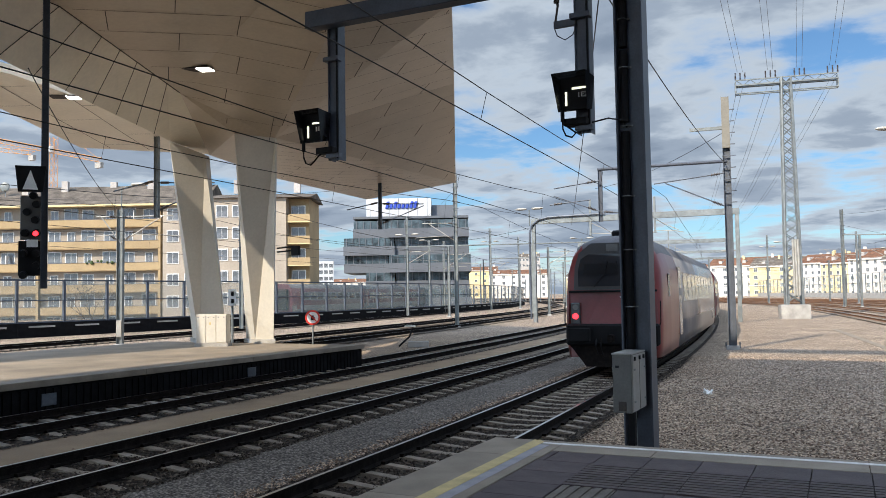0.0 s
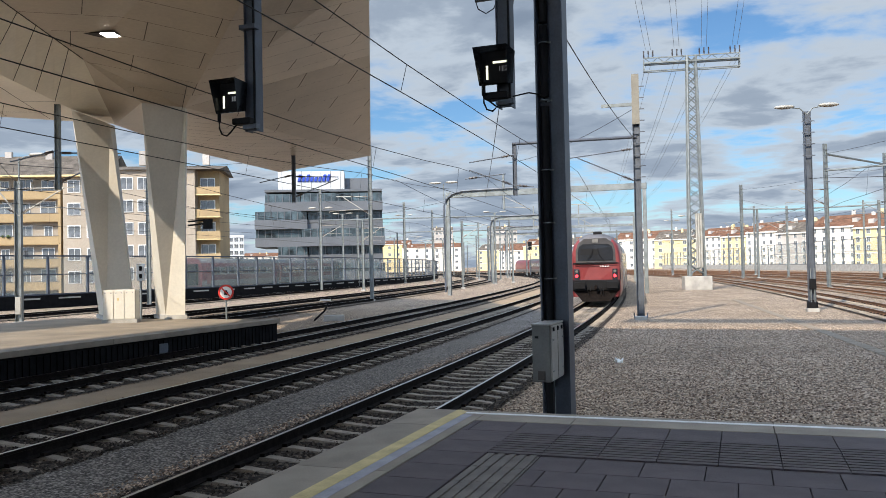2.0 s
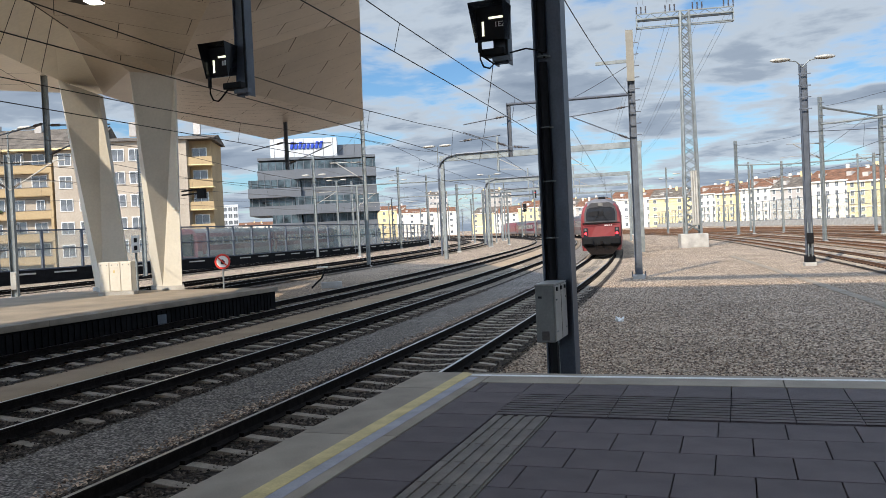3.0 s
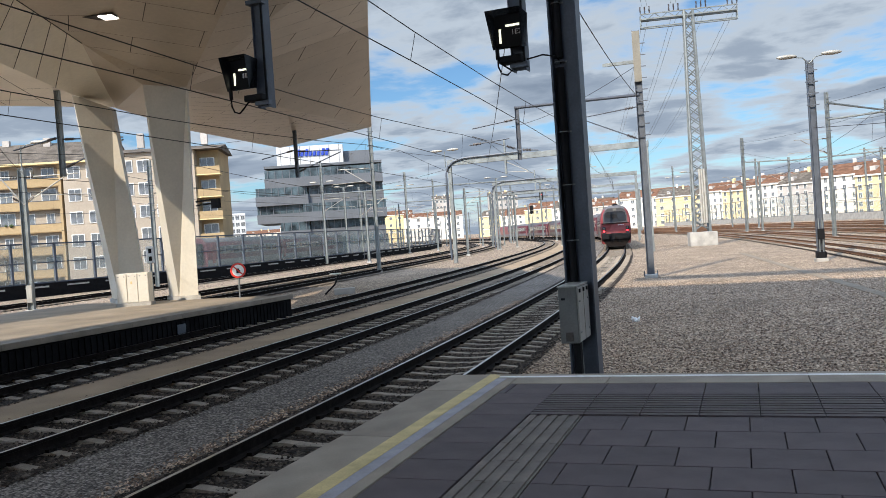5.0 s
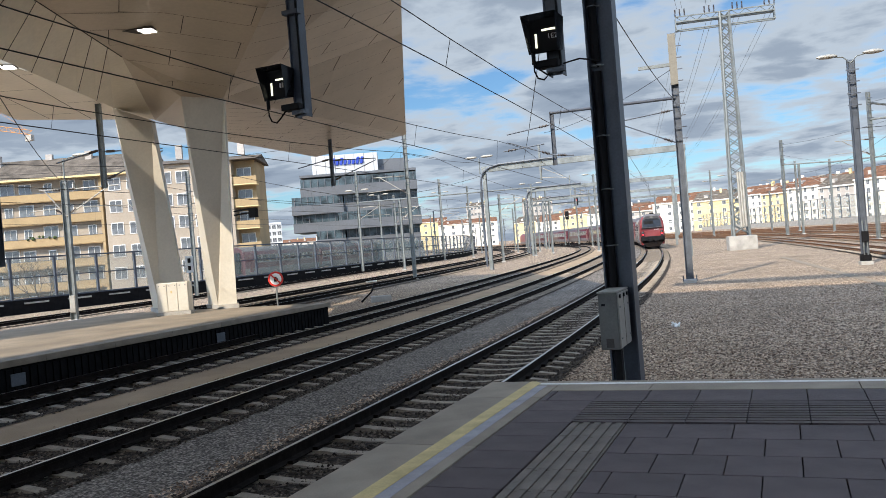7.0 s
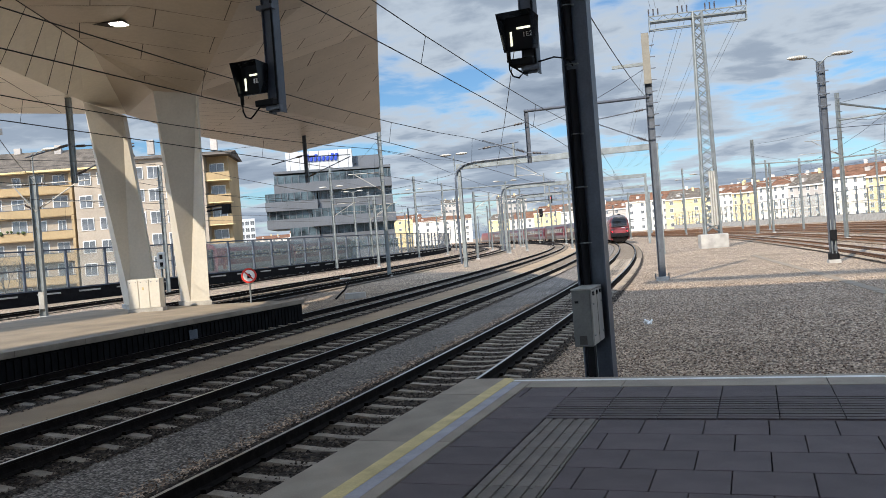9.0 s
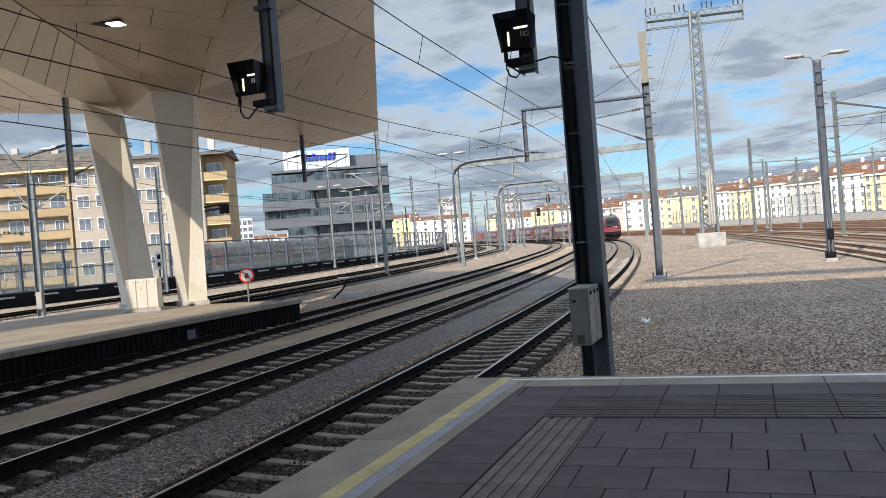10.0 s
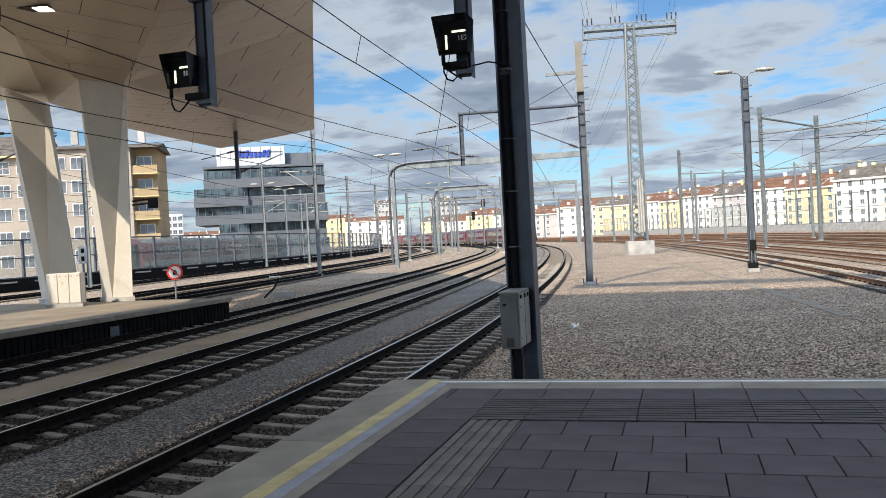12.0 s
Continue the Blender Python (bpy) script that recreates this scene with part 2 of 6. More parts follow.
M = dict(
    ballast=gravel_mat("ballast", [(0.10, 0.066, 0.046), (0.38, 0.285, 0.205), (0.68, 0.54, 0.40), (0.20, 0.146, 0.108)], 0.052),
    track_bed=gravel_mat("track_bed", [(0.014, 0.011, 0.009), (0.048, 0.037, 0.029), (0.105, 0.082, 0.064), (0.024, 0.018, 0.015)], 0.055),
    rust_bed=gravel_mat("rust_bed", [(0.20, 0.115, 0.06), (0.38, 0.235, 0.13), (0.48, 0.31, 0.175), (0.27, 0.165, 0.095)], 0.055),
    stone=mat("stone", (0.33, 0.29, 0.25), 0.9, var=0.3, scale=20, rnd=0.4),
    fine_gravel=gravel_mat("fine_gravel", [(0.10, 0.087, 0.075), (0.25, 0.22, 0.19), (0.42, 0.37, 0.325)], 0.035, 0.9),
    sand=mat("sand", (0.32, 0.238, 0.16), 0.95, var=0.16, scale=0.8, fine=60, bump=0.4, bump_scale=120, spec=0.2),
    rail_side=mat("rail_side", (0.013, 0.010, 0.009), 0.9, 0.0, var=0.35, scale=8, spec=0.1),
    rail_top=mat("rail_top", (0.42, 0.41, 0.40), 0.28, 1.0, var=0.1, scale=10),
    rust=mat("rust", (0.20, 0.10, 0.05), 0.8, 0.1, var=0.3, scale=6),
    sleeper=mat("sleeper", (0.30, 0.255, 0.205), 0.9, var=0.22, scale=6, fine=60, bump=0.3, rnd=0.12),
    far_sleeper=mat("far_sleeper", (0.20, 0.165, 0.13), 0.9, var=0.25, scale=4),
    slab=mat("slab", (0.080, 0.061, 0.064), 0.78, var=0.2, scale=2.5, fine=160, bump=0.3, bump_scale=200, rnd=0.10),
    groove=mat("groove", (0.14, 0.118, 0.10), 0.75, var=0.2, scale=3, fine=90, bump=0.2, bump_scale=200, rnd=0.08),
    joint=mat("joint", (0.012, 0.011, 0.011), 0.95, spec=0.1),
    edge=mat("edge", (0.28, 0.235, 0.185), 0.85, var=0.16, scale=2.0, fine=80, bump=0.2, bump_scale=150, rnd=0.06),
    concrete=mat("concrete", (0.36, 0.345, 0.315), 0.85, var=0.18, scale=1.5, fine=40, bump=0.2),
    platform=mat("platform", (0.25, 0.205, 0.15), 0.8, var=0.2, scale=0.7, fine=50),
    trough=mat("trough", (0.21, 0.17, 0.125), 0.9, var=0.2, scale=3, fine=50, rnd=0.12),
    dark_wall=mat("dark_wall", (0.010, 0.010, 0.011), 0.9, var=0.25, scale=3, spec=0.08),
    yellow=mat("yellow", (0.56, 0.44, 0.20), 0.7, var=0.16, scale=4, fine=70),
    white_line=mat("white_line", (0.72, 0.71, 0.68), 0.7, var=0.14, scale=4, fine=70),
    pale_line=mat("pale_line", (0.31, 0.30, 0.33), 0.7, var=0.14, scale=4, fine=70),
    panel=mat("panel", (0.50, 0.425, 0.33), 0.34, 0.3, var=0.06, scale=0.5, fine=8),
    # lit copy of panel: light bounced from below is put into the colour
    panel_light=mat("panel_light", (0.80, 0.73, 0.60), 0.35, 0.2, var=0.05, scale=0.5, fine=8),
    seam=mat("seam", (0.06, 0.05, 0.045), 0.9),
    column=mat("column", (0.58, 0.54, 0.46), 0.4, 0.1, var=0.06, scale=0.8, fine=12),
    mast_paint=mat("mast_paint", (0.062, 0.074, 0.098), 0.48, 0.1, var=0.15, scale=3, fine=30),
    galv=mat("galv", (0.19, 0.21, 0.21), 0.55, 0.25, var=0.2, scale=2, fine=25),
    galv_dark=mat("galv_dark", (0.10, 0.115, 0.14), 0.5, 0.25, var=0.2, scale=2, fine=25),
    pale_steel=mat("pale_steel", (0.36, 0.345, 0.305), 0.55, 0.3, var=0.12, scale=2, fine=25),
    beige_panel=mat("beige_panel", (0.20, 0.185, 0.15), 0.6, 0.0, var=0.12, scale=2, fine=20),
    black=mat("black", (0.006, 0.006, 0.007), 0.7, var=0.2, spec=0.2),
    black_gloss=mat("black_gloss", (0.02, 0.022, 0.028), 0.22, var=0.1),
    wire=mat("wire", (0.03, 0.03, 0.032), 0.6, 0.3),
    wire_pale=mat("wire_pale", (0.16, 0.16, 0.17), 0.6, 0.3),
    box_grey=mat("box_grey", (0.115, 0.112, 0.104), 0.5, 0.15, var=0.12, scale=4, fine=40),
    # paler copy of box_grey for the lit door and lid
    box_front=mat("box_front", (0.28, 0.275, 0.255), 0.45, 0.1, var=0.1, scale=4, fine=40),
    bar=glow_mat("bar", (0.95, 0.95, 0.72), 0.9),
    text=mat("text", (0.8, 0.8, 0.8), 0.6),
    lamp_white=glow_mat("lamp_white", (1.0, 0.93, 0.86), 14),
    lamp_red=glow_mat("lamp_red", (1.0, 0.02, 0.03), 4),
    cab_grey=mat("cab_grey", (0.04, 0.038, 0.04), 0.35, var=0.15, scale=1.5),
    red=mat("red", (0.18, 0.027, 0.028), 0.30, 0.0, var=0.12, scale=1.5, fine=20),
    dark_red=mat("dark_red", (0.085, 0.016, 0.024), 0.32, 0.0, var=0.12, scale=1.5),
    train_grey=mat("train_grey", (0.16, 0.155, 0.16), 0.3, 0.2, var=0.15, scale=1.5),
    roof_grey=mat("roof_grey", (0.13, 0.125, 0.13), 0.5, 0.2, var=0.2, scale=1.2),
    silver=mat("silver", (0.40, 0.375, 0.36), 0.2, 0.55, var=0.08, scale=0.8, fine=10),
    train_pale=mat("train_pale", (0.42, 0.40, 0.37), 0.28, 0.2, var=0.12, scale=1.5),
    train_glass=mat("train_glass", (0.02, 0.022, 0.026), 0.12, 0.0, var=0.1, spec=0.35),
    window=mat("window", (0.13, 0.14, 0.15), 0.12, 0.0, var=0.5, scale=0.6, spec=0.6),
    window_pale=mat("window_pale", (0.07, 0.10, 0.115), 0.2, 0.0, var=0.6, scale=0.5, spec=0.4),
    frame_white=mat("frame_white", (0.72, 0.72, 0.70), 0.6),
    plaster_yellow=mat("plaster_yellow", (0.36, 0.265, 0.145), 0.9, var=0.1, scale=0.3, fine=4),
    plaster_cream=mat("plaster_cream", (0.66, 0.54, 0.29), 0.9, var=0.1, scale=0.3, fine=4),
    plaster_white=mat("plaster_white", (0.74, 0.70, 0.62), 0.9, var=0.08, scale=0.3, fine=4),
    plaster_grey=mat("plaster_grey", (0.42, 0.39, 0.36), 0.9, var=0.12, scale=0.3, fine=4),
    plaster_beige=mat("plaster_beige", (0.35, 0.30, 0.24), 0.9, var=0.1, scale=0.3, fine=4),
    tile=mat("tile", (0.17, 0.088, 0.055), 0.9, var=0.3, scale=0.8, fine=6, spec=0.15),
    tile_grey=mat("tile_grey", (0.13, 0.11, 0.09), 0.9, var=0.3, scale=0.8, fine=6, spec=0.15),
    office_grey=mat("office_grey", (0.105, 0.115, 0.13), 0.75, 0.0, var=0.1, scale=0.3, fine=4),
    office_white=mat("office_white", (0.50, 0.52, 0.54), 0.6, var=0.06, scale=0.3),
    sign_blue=mat("sign_blue", (0.02, 0.06, 0.42), 0.5),
    sign_red=mat("sign_red", (0.60, 0.03, 0.02), 0.5, var=0.1),
    sign_white=mat("sign_white", (0.8, 0.8, 0.78), 0.5, var=0.08),
    barrier_glass=glass_mat("barrier_glass", (0.34, 0.39, 0.35), 0.25, 0.22),
    crane=mat("crane", (0.62, 0.30, 0.10), 0.6, var=0.15),
    tile_far=mat("tile_far", (0.34, 0.36, 0.38), 0.9),
    plant=mat("plant", (0.06, 0.09, 0.03), 0.9, var=0.3),
    bark=mat("bark", (0.12, 0.095, 0.075), 0.9, var=0.3),
    loose=island_mat("loose", [(0.05, 0.032, 0.023), (0.22, 0.155, 0.11), (0.62, 0.475, 0.35)]),
    loose_dark=island_mat("loose_dark", [(0.014, 0.011, 0.009), (0.05, 0.039, 0.031), (0.17, 0.138, 0.112)]),
    insulator=mat("insulator", (0.05, 0.035, 0.03), 0.3),
)


# ---- building blocks ----
def thing(name, m, label, category, group="", kind=""):
    ob = new(name)
    ob.matrix_world = m
    return tagged(ob, label, category, group, kind)


def mesh_of(name, bm, material):
    me = bpy.data.meshes.new(name)
    bm.to_mesh(me)
    bm.free()
    for m in (material if isinstance(material, (list, tuple)) else [material]):
        me.materials.append(M[m])
    return me


def part(name, bm, material, parent, label="", m=None):
    ob = new(name, mesh_of(name, bm, material))
    ob.parent = parent
    if m is not None:
        ob.matrix_local = m
    return tagged(ob, label)


def solo(name, bm, material, label, category, group="", kind="", m=None):
    ob = new(name, mesh_of(name, bm, material))
    if m is not None:
        ob.matrix_world = m
    return tagged(ob, label, category, group, kind)


def B():
    return bmesh.new()


def box(bm, c, s, rot=None, mi=0, bevel=0.0):
    r = bmesh.ops.create_cube(bm, size=1, matrix=Matrix.Translation(c) @ (rot or Matrix()) @ Matrix.Diagonal((*s, 1)))
    fs = {f for v in r["verts"] for f in v.link_faces}
    for f in fs:
        f.material_index = mi
    if bevel:
        es = {e for v in r["verts"] for e in v.link_edges}
        bmesh.ops.bevel(bm, geom=list(es), offset=bevel, segments=1, affect="EDGES")
    return bm


def rod(bm, a, b, r, seg=8, r2=None, mi=0):
    a, b = Vector(a), Vector(b)
    d = b - a
    m = Matrix.Translation((a + b) / 2) @ d.to_track_quat("Z", "Y").to_matrix().to_4x4()
    q = bmesh.ops.create_cone(bm, cap_ends=True, segments=seg, radius1=r, radius2=r if r2 is None else r2, depth=d.length, matrix=m)
    for f in {f for v in q["verts"] for f in v.link_faces}:
        f.material_index = mi
    return bm


def tube(bm, pts, r, seg=5):
    """A bent round bar through points."""
    pts = [Vector(p) for p in pts]
    rings = []
    for i, p in enumerate(pts):
        d = (pts[min(i + 1, len(pts) - 1)] - pts[max(i - 1, 0)]).normalized()
        q = d.to_track_quat("Z", "Y")
        rings.append([bm.verts.new(p + q @ Vector((r * math.cos(2 * math.pi * k / seg), r * math.sin(2 * math.pi * k / seg), 0))) for k in range(seg)])
    for a, b in zip(rings, rings[1:]):
        for k in range(seg):
            bm.faces.new((a[k], a[(k + 1) % seg], b[(k + 1) % seg], b[k]))
    bm.faces.new(rings[0][::-1]), bm.faces.new(rings[-1])
    return bm


def prism(bm, poly, z0, z1, mi=0):
    """A plan outline (counter-clockwise) drawn up from z0 to z1; z1 may be a function of x, y."""
    n = len(poly)
    zf = z1 if callable(z1) else (lambda x, y: z1)
    z0f = z0 if callable(z0) else (lambda x, y: z0)
    lo = [bm.verts.new((x, y, z0f(x, y))) for x, y in poly]
    hi = [bm.verts.new((x, y, zf(x, y))) for x, y in poly]
    fs = [bm.faces.new(lo[::-1]), bm.faces.new(hi)]
    fs += [bm.faces.new((lo[i], lo[(i + 1) % n], hi[(i + 1) % n], hi[i])) for i in range(n)]
    for f in fs:
        f.material_index = mi
    return bm


def sheds(bm, p, d, n, pitch, r, seg=8):
    """A turned insulator: n discs on one core, from p along d."""
    p, d = Vector(p), Vector(d).normalized()
    q = d.to_track_quat("Z", "Y")
    rings = []
    for i in range(n):
        for f, rr in ((0.0, 0.45), (0.18, 1.0), (0.5, 1.0), (0.68, 0.45)):
            c = p + d * pitch * (i + f)
            rings.append([bm.verts.new(c + q @ Vector((rr * r * math.cos(6.2832 * k / seg), rr * r * math.sin(6.2832 * k / seg), 0))) for k in range(seg)])
    for a, b in zip(rings, rings[1:]):
        for k in range(seg):
            bm.faces.new((a[k], a[(k + 1) % seg], b[(k + 1) % seg], b[k]))
    bm.faces.new(rings[0][::-1]), bm.faces.new(rings[-1])
    return bm


def hbeam(bm, h, w=0.3, d=0.3, tf=0.02, tw=0.014, z0=0.0):
    """An upright H-section: flanges at -x and +x, the web between them faces y."""
    box(bm, (-w / 2 + tf / 2, 0, z0 + h / 2), (tf, d, h))
    box(bm, (w / 2 - tf / 2, 0, z0 + h / 2), (tf, d, h))
    box(bm, (0, 0, z0 + h / 2), (w - 2 * tf, tw, h))
    return bm


def sag(a, b, drop, n=14):
    a, b = Vector(a), Vector(b)
    return [a.lerp(b, i / n) - Vector((0, 0, drop * 4 * (i / n) * (1 - i / n))) for i in range(n + 1)]


# ---- the line of the tracks ----
GROUND, RAIL = -0.80, -0.55
LINE = [(-4.63 + 45 * math.sin(radians(4.2)), 3.0 - 45 * math.cos(radians(4.2)), radians(4.2))]
for i in range(620):
    x, y, a = LINE[-1]
    s = i - 45
    k = 0 if s < 5 else 0.00150 if s < 60 else 0.00096 if s < 95 else 0.00192 if s < 130 else 0.00250 if s < 215 else 1 / 1100
    a2 = a + k
    LINE.append((x - math.sin((a + a2) / 2), y + math.cos((a + a2) / 2), a2))


def on_line(s, off=0.0):
    """The place and heading s metres along the first track, off metres to its right."""
    f = min(max(s + 45, 0), len(LINE) - 1.001)
    i = int(f)
    (x0, y0, a0), (x1, y1, a1) = LINE[i], LINE[i + 1]
    w = f - i
    x, y, a = x0 + (x1 - x0) * w, y0 + (y1 - y0) * w, a0 + (a1 - a0) * w
    return x + off * math.cos(a), y + off * math.sin(a), a


# ---- ground ----
def strip(bm, off0, off1, s0, s1, z, step=4.0):
    rows = []
    n = max(2, int((s1 - s0) / step))
    for i in range(n + 1):
        s = s0 + (s1 - s0) * i / n
        a, b = on_line(s, off0), on_line(s, off1)
        rows.append((bm.verts.new((a[0], a[1], z)), bm.verts.new((b[0], b[1], z))))
    for (a, b), (c, d) in zip(rows, rows[1:]):
        bm.faces.new((a, b, d, c))
    return bm


bm = B()
bmesh.ops.create_grid(bm, x_segments=40, y_segments=40, size=2500)
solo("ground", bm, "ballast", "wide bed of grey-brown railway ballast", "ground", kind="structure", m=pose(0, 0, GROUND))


# ---- tracks ----
def rail_mesh(off, s0, s1, step):
    """Head, web and foot of one rail, swept along the line. The running surface is bright."""
    prof = [(-0.075, -0.17), (0.075, -0.17), (0.075, -0.155), (0.012, -0.13), (0.012, -0.045), (0.036, -0.035), (0.036, -0.004), (0.026, 0.0), (-0.026, 0.0), (-0.036, -0.004), (-0.036, -0.035), (-0.012, -0.045), (-0.012, -0.13), (-0.075, -0.155)]
    bm = B()
    rings = []
    n = int((s1 - s0) / step)
    for i in range(n + 1):
        s = s0 + (s1 - s0) * i / n
        rings.append([bm.verts.new((*on_line(s, off + px)[:2], RAIL + pz)) for px, pz in prof])
    k = len(prof)
    for a, b in zip(rings, rings[1:]):
        for j in range(k):
            f = bm.faces.new((a[j], a[(j + 1) % k], b[(j + 1) % k], b[j]))
            f.material_index = 1 if j == 7 else 0
    return bm


def sleeper_mesh():
    bm = B()
    prof = [(-1.22, -0.004), (-0.95, 0.03), (-0.55, 0.03), (-0.2, -0.004), (0.2, -0.004), (0.55, 0.03), (0.95, 0.03), (1.22, -0.004)]
    top = [[bm.verts.new((x, y, z)) for x, z in prof] for y in (-0.075, 0.075)]
    low = [[bm.verts.new((x, y, -0.16)) for x, z in prof] for y in (-0.12, 0.12)]
    for j in range(7):
        bm.faces.new((top[0][j], top[0][j + 1], top[1][j + 1], top[1][j]))
        bm.faces.new((low[0][j], low[0][j + 1], top[0][j + 1], top[0][j]))
        bm.faces.new((top[1][j], top[1][j + 1], low[1][j + 1], low[1][j]))
    for j, e in ((0, 0), (7, 7)):
        bm.faces.new((low[0][j], top[0][j], top[1][j], low[1][j]) if j == 0 else (top[0][j], low[0][j], low[1][j], top[1][j]))
    return bm


SLEEPER = mesh_of("sleeper", sleeper_mesh(), "sleeper")


def clip_mesh():
    bm = B()
    for x in (-0.11, 0.11):
        box(bm, (x, 0, 0.02), (0.07, 0.13, 0.05))
    return bm


CLIP = mesh_of("fastening", clip_mesh(), "rail_side")


def track(off, s0, s1, parts_to, label, side="rail_side", step=2.0, bed="track_bed"):
    """A track: two rails, concrete sleepers with their fastenings, and its bed."""
    tr = thing("railway_track", pose(0, 0, 0), label, "track", "tracks", "structure")
    for g in (-0.7535, 0.7535):
        part("rail", rail_mesh(off + g, s0, s1, step), [side, "rail_top"], tr)
    bm = B()
    n = int((s1 - s0) / 0.6)
    rng = random.Random(int(off * 10))
    for i in range(n):
        s = s0 + 0.6 * i
        x, y, a = on_line(s, off)
        m = pose(x, y, RAIL - 0.19 + rng.uniform(-0.01, 0.006), 0, 0, math.degrees(a) + rng.uniform(-0.8, 0.8))
        if parts_to[0] <= s < parts_to[1]:
            ob = new("sleeper", SLEEPER)
            ob.parent, ob.matrix_local = tr, m
            for g in (-0.7535, 0.7535):
                cl = new("fastening", CLIP)
                cl.parent, cl.matrix_local = ob, pose(g, 0, 0.03)
        elif s < 150:
            box(bm, m @ Vector((0, 0, -0.06)), (2.6, 0.2, 0.17), pose(0, 0, 0, 0, 0, math.degrees(a)))
    if bm.verts:
        tagged(part("far_sleepers", bm, "far_sleeper", tr), kind="stuff")
    else:
        bm.free()
    bm = B()
    strip(bm, off - 1.38, off + 1.38, s0, min(s1, 330), RAIL - 0.205)
    part("track_bed", bm, bed, tr, "stained ballast between the sleepers")
    return tr


track(0.0, -12, 420, (-6, 60), "railway track with concrete sleepers, bending away to the left")
track(-4.45, -12, 420, (-6, 50), "railway track with concrete sleepers, bending away to the left")
track(-8.8, -12, 420, (0, 40), "railway track along the platform wall, rails dark with brake dust")
track(-18.0, -12, 420, (30, 30), "railway track with dark rails in pale ballast")
track(-22.6, -12, 420, (30, 30), "railway track with dark rails in pale ballast")
track(-33.0, -12, 420, (30, 30), "railway track with dark rails before the noise barrier")
track(13.4, 0, 420, (20, 60), "railway track with rusty rails in pale ballast", "rust")
for o in (18.0, 23.5, 28.5, 34.0, 40.0):
    track(o, 0, 400, (30, 30), "rusty siding track in brown stained ballast", "rust", 2.0, "rust_bed")

bm = B()
strip(bm, -3.12, -1.34, -14, 120, GROUND + 0.030)
solo("gravel_path", bm, "fine_gravel", "strip of fine grey gravel between two tracks", "path", kind="structure")
bm = B()
strip(bm, -7.45, -5.8, -14, 120, GROUND + 0.032)
solo("sand_path", bm, "sand", "strip of trodden tan sand between two tracks", "path", kind="structure")

# ---- near platform ----
SHADE_Y, SHADE_Z = 0.3, 24.0
PX0, PY1 = -3.5, 8.98          # its left edge and its end
TURN = Matrix.Translation((-3.03, 8.96, 0)) @ Matrix.Rotation(radians(2.0), 4, "Z") @ Matrix.Translation((3.03, -8.96, 0))
plat = thing("platform", TURN, "platform of concrete edge slabs and dark grey paving", "platform", kind="structure")
bm = B()
box(bm, (8.2, -6.5, -0.47), (23.3, 30.8, 0.8))
part("platform_body", bm, "concrete", plat)


def slab_part(name, x0, x1, y0, y1, material, top=0.0, gap=0.004, parent=None):
    bm = B()
    box(bm, (0, 0, -0.03), (x1 - x0 - 2 * gap, y1 - y0 - 2 * gap, 0.06), bevel=0.004)
    return part(name, bm, material, parent or plat, m=pose((x0 + x1) / 2, (y0 + y1) / 2, top))


bm = B()
box(bm, (8.1, -6.6, -0.0605), (23.1, 30.6, 0.02))
part("paving_bed", bm, "joint", plat)
slab_part("edge_slab", PX0 - 0.03, -2.64, 8.02, PY1, "edge", 0.002)
y = 8.02
while y > -8:                                             # edge slabs along the track
    slab_part("edge_slab", PX0 - 0.03, -2.64, y - 2.0, y, "edge", 0.002)
    y -= 2.0
for x0, x1 in ((-2.64, -1.58), (-1.58, 0.44), (0.44, 2.46), (2.46, 4.48), (4.48, 6.5), (6.5, 8.52), (8.52, 10.54)):
    slab_part("edge_slab", x0, x1, 8.40, PY1, "edge", 0.002)
bm = B()
prism(bm, [(-3.03, -8), (-2.88, -8), (-2.88, 8.86), (-2.96, 8.96), (-3.03, 8.96)], 0.002, 0.006)
part("yellow_line", bm, "yellow", plat)
bm = B()
prism(bm, [(-2.876, -8), (-2.76, -8), (-2.76, 8.70), (-2.876, 8.70)], 0.002, 0.005)
part("pale_line", bm, "pale_line", plat)
bm = B()
prism(bm, [(-2.87, 8.76), (10.5, 8.76), (10.5, 8.84), (-2.87, 8.84)], 0.002, 0.006)
part("white_line", bm, "white_line", plat)
# dark paving: a front row, a ribbed band across, and courses laid in running bond
for i in range(-1, 22):
    slab_part("paving_slab", -2.05 + 0.5 * i, -1.55 + 0.5 * i, 7.88, 8.39, "slab")
slab_part("paving_slab", -2.63, -2.555, 7.88, 8.39, "slab")


def ribbed(x0, x1, y0, y1, along):
    """A slab with raised ribs."""
    bm = B()
    w, d = x1 - x0 - 0.008, y1 - y0 - 0.008
    box(bm, (0, 0, -0.034), (w, d, 0.052))
    k = 5
    for i in range(k):
        t = (i + 0.5) / k - 0.5
        box(bm, (t * w, 0, -0.002) if along else (0, t * d, -0.002), (w / k * 0.6, d, 0.014) if along else (w, d / k * 0.70, 0.020))
    return part("ribbed_slab", bm, "groove" if along else "slab", plat, m=pose((x0 + x1) / 2, (y0 + y1) / 2, 0.0))


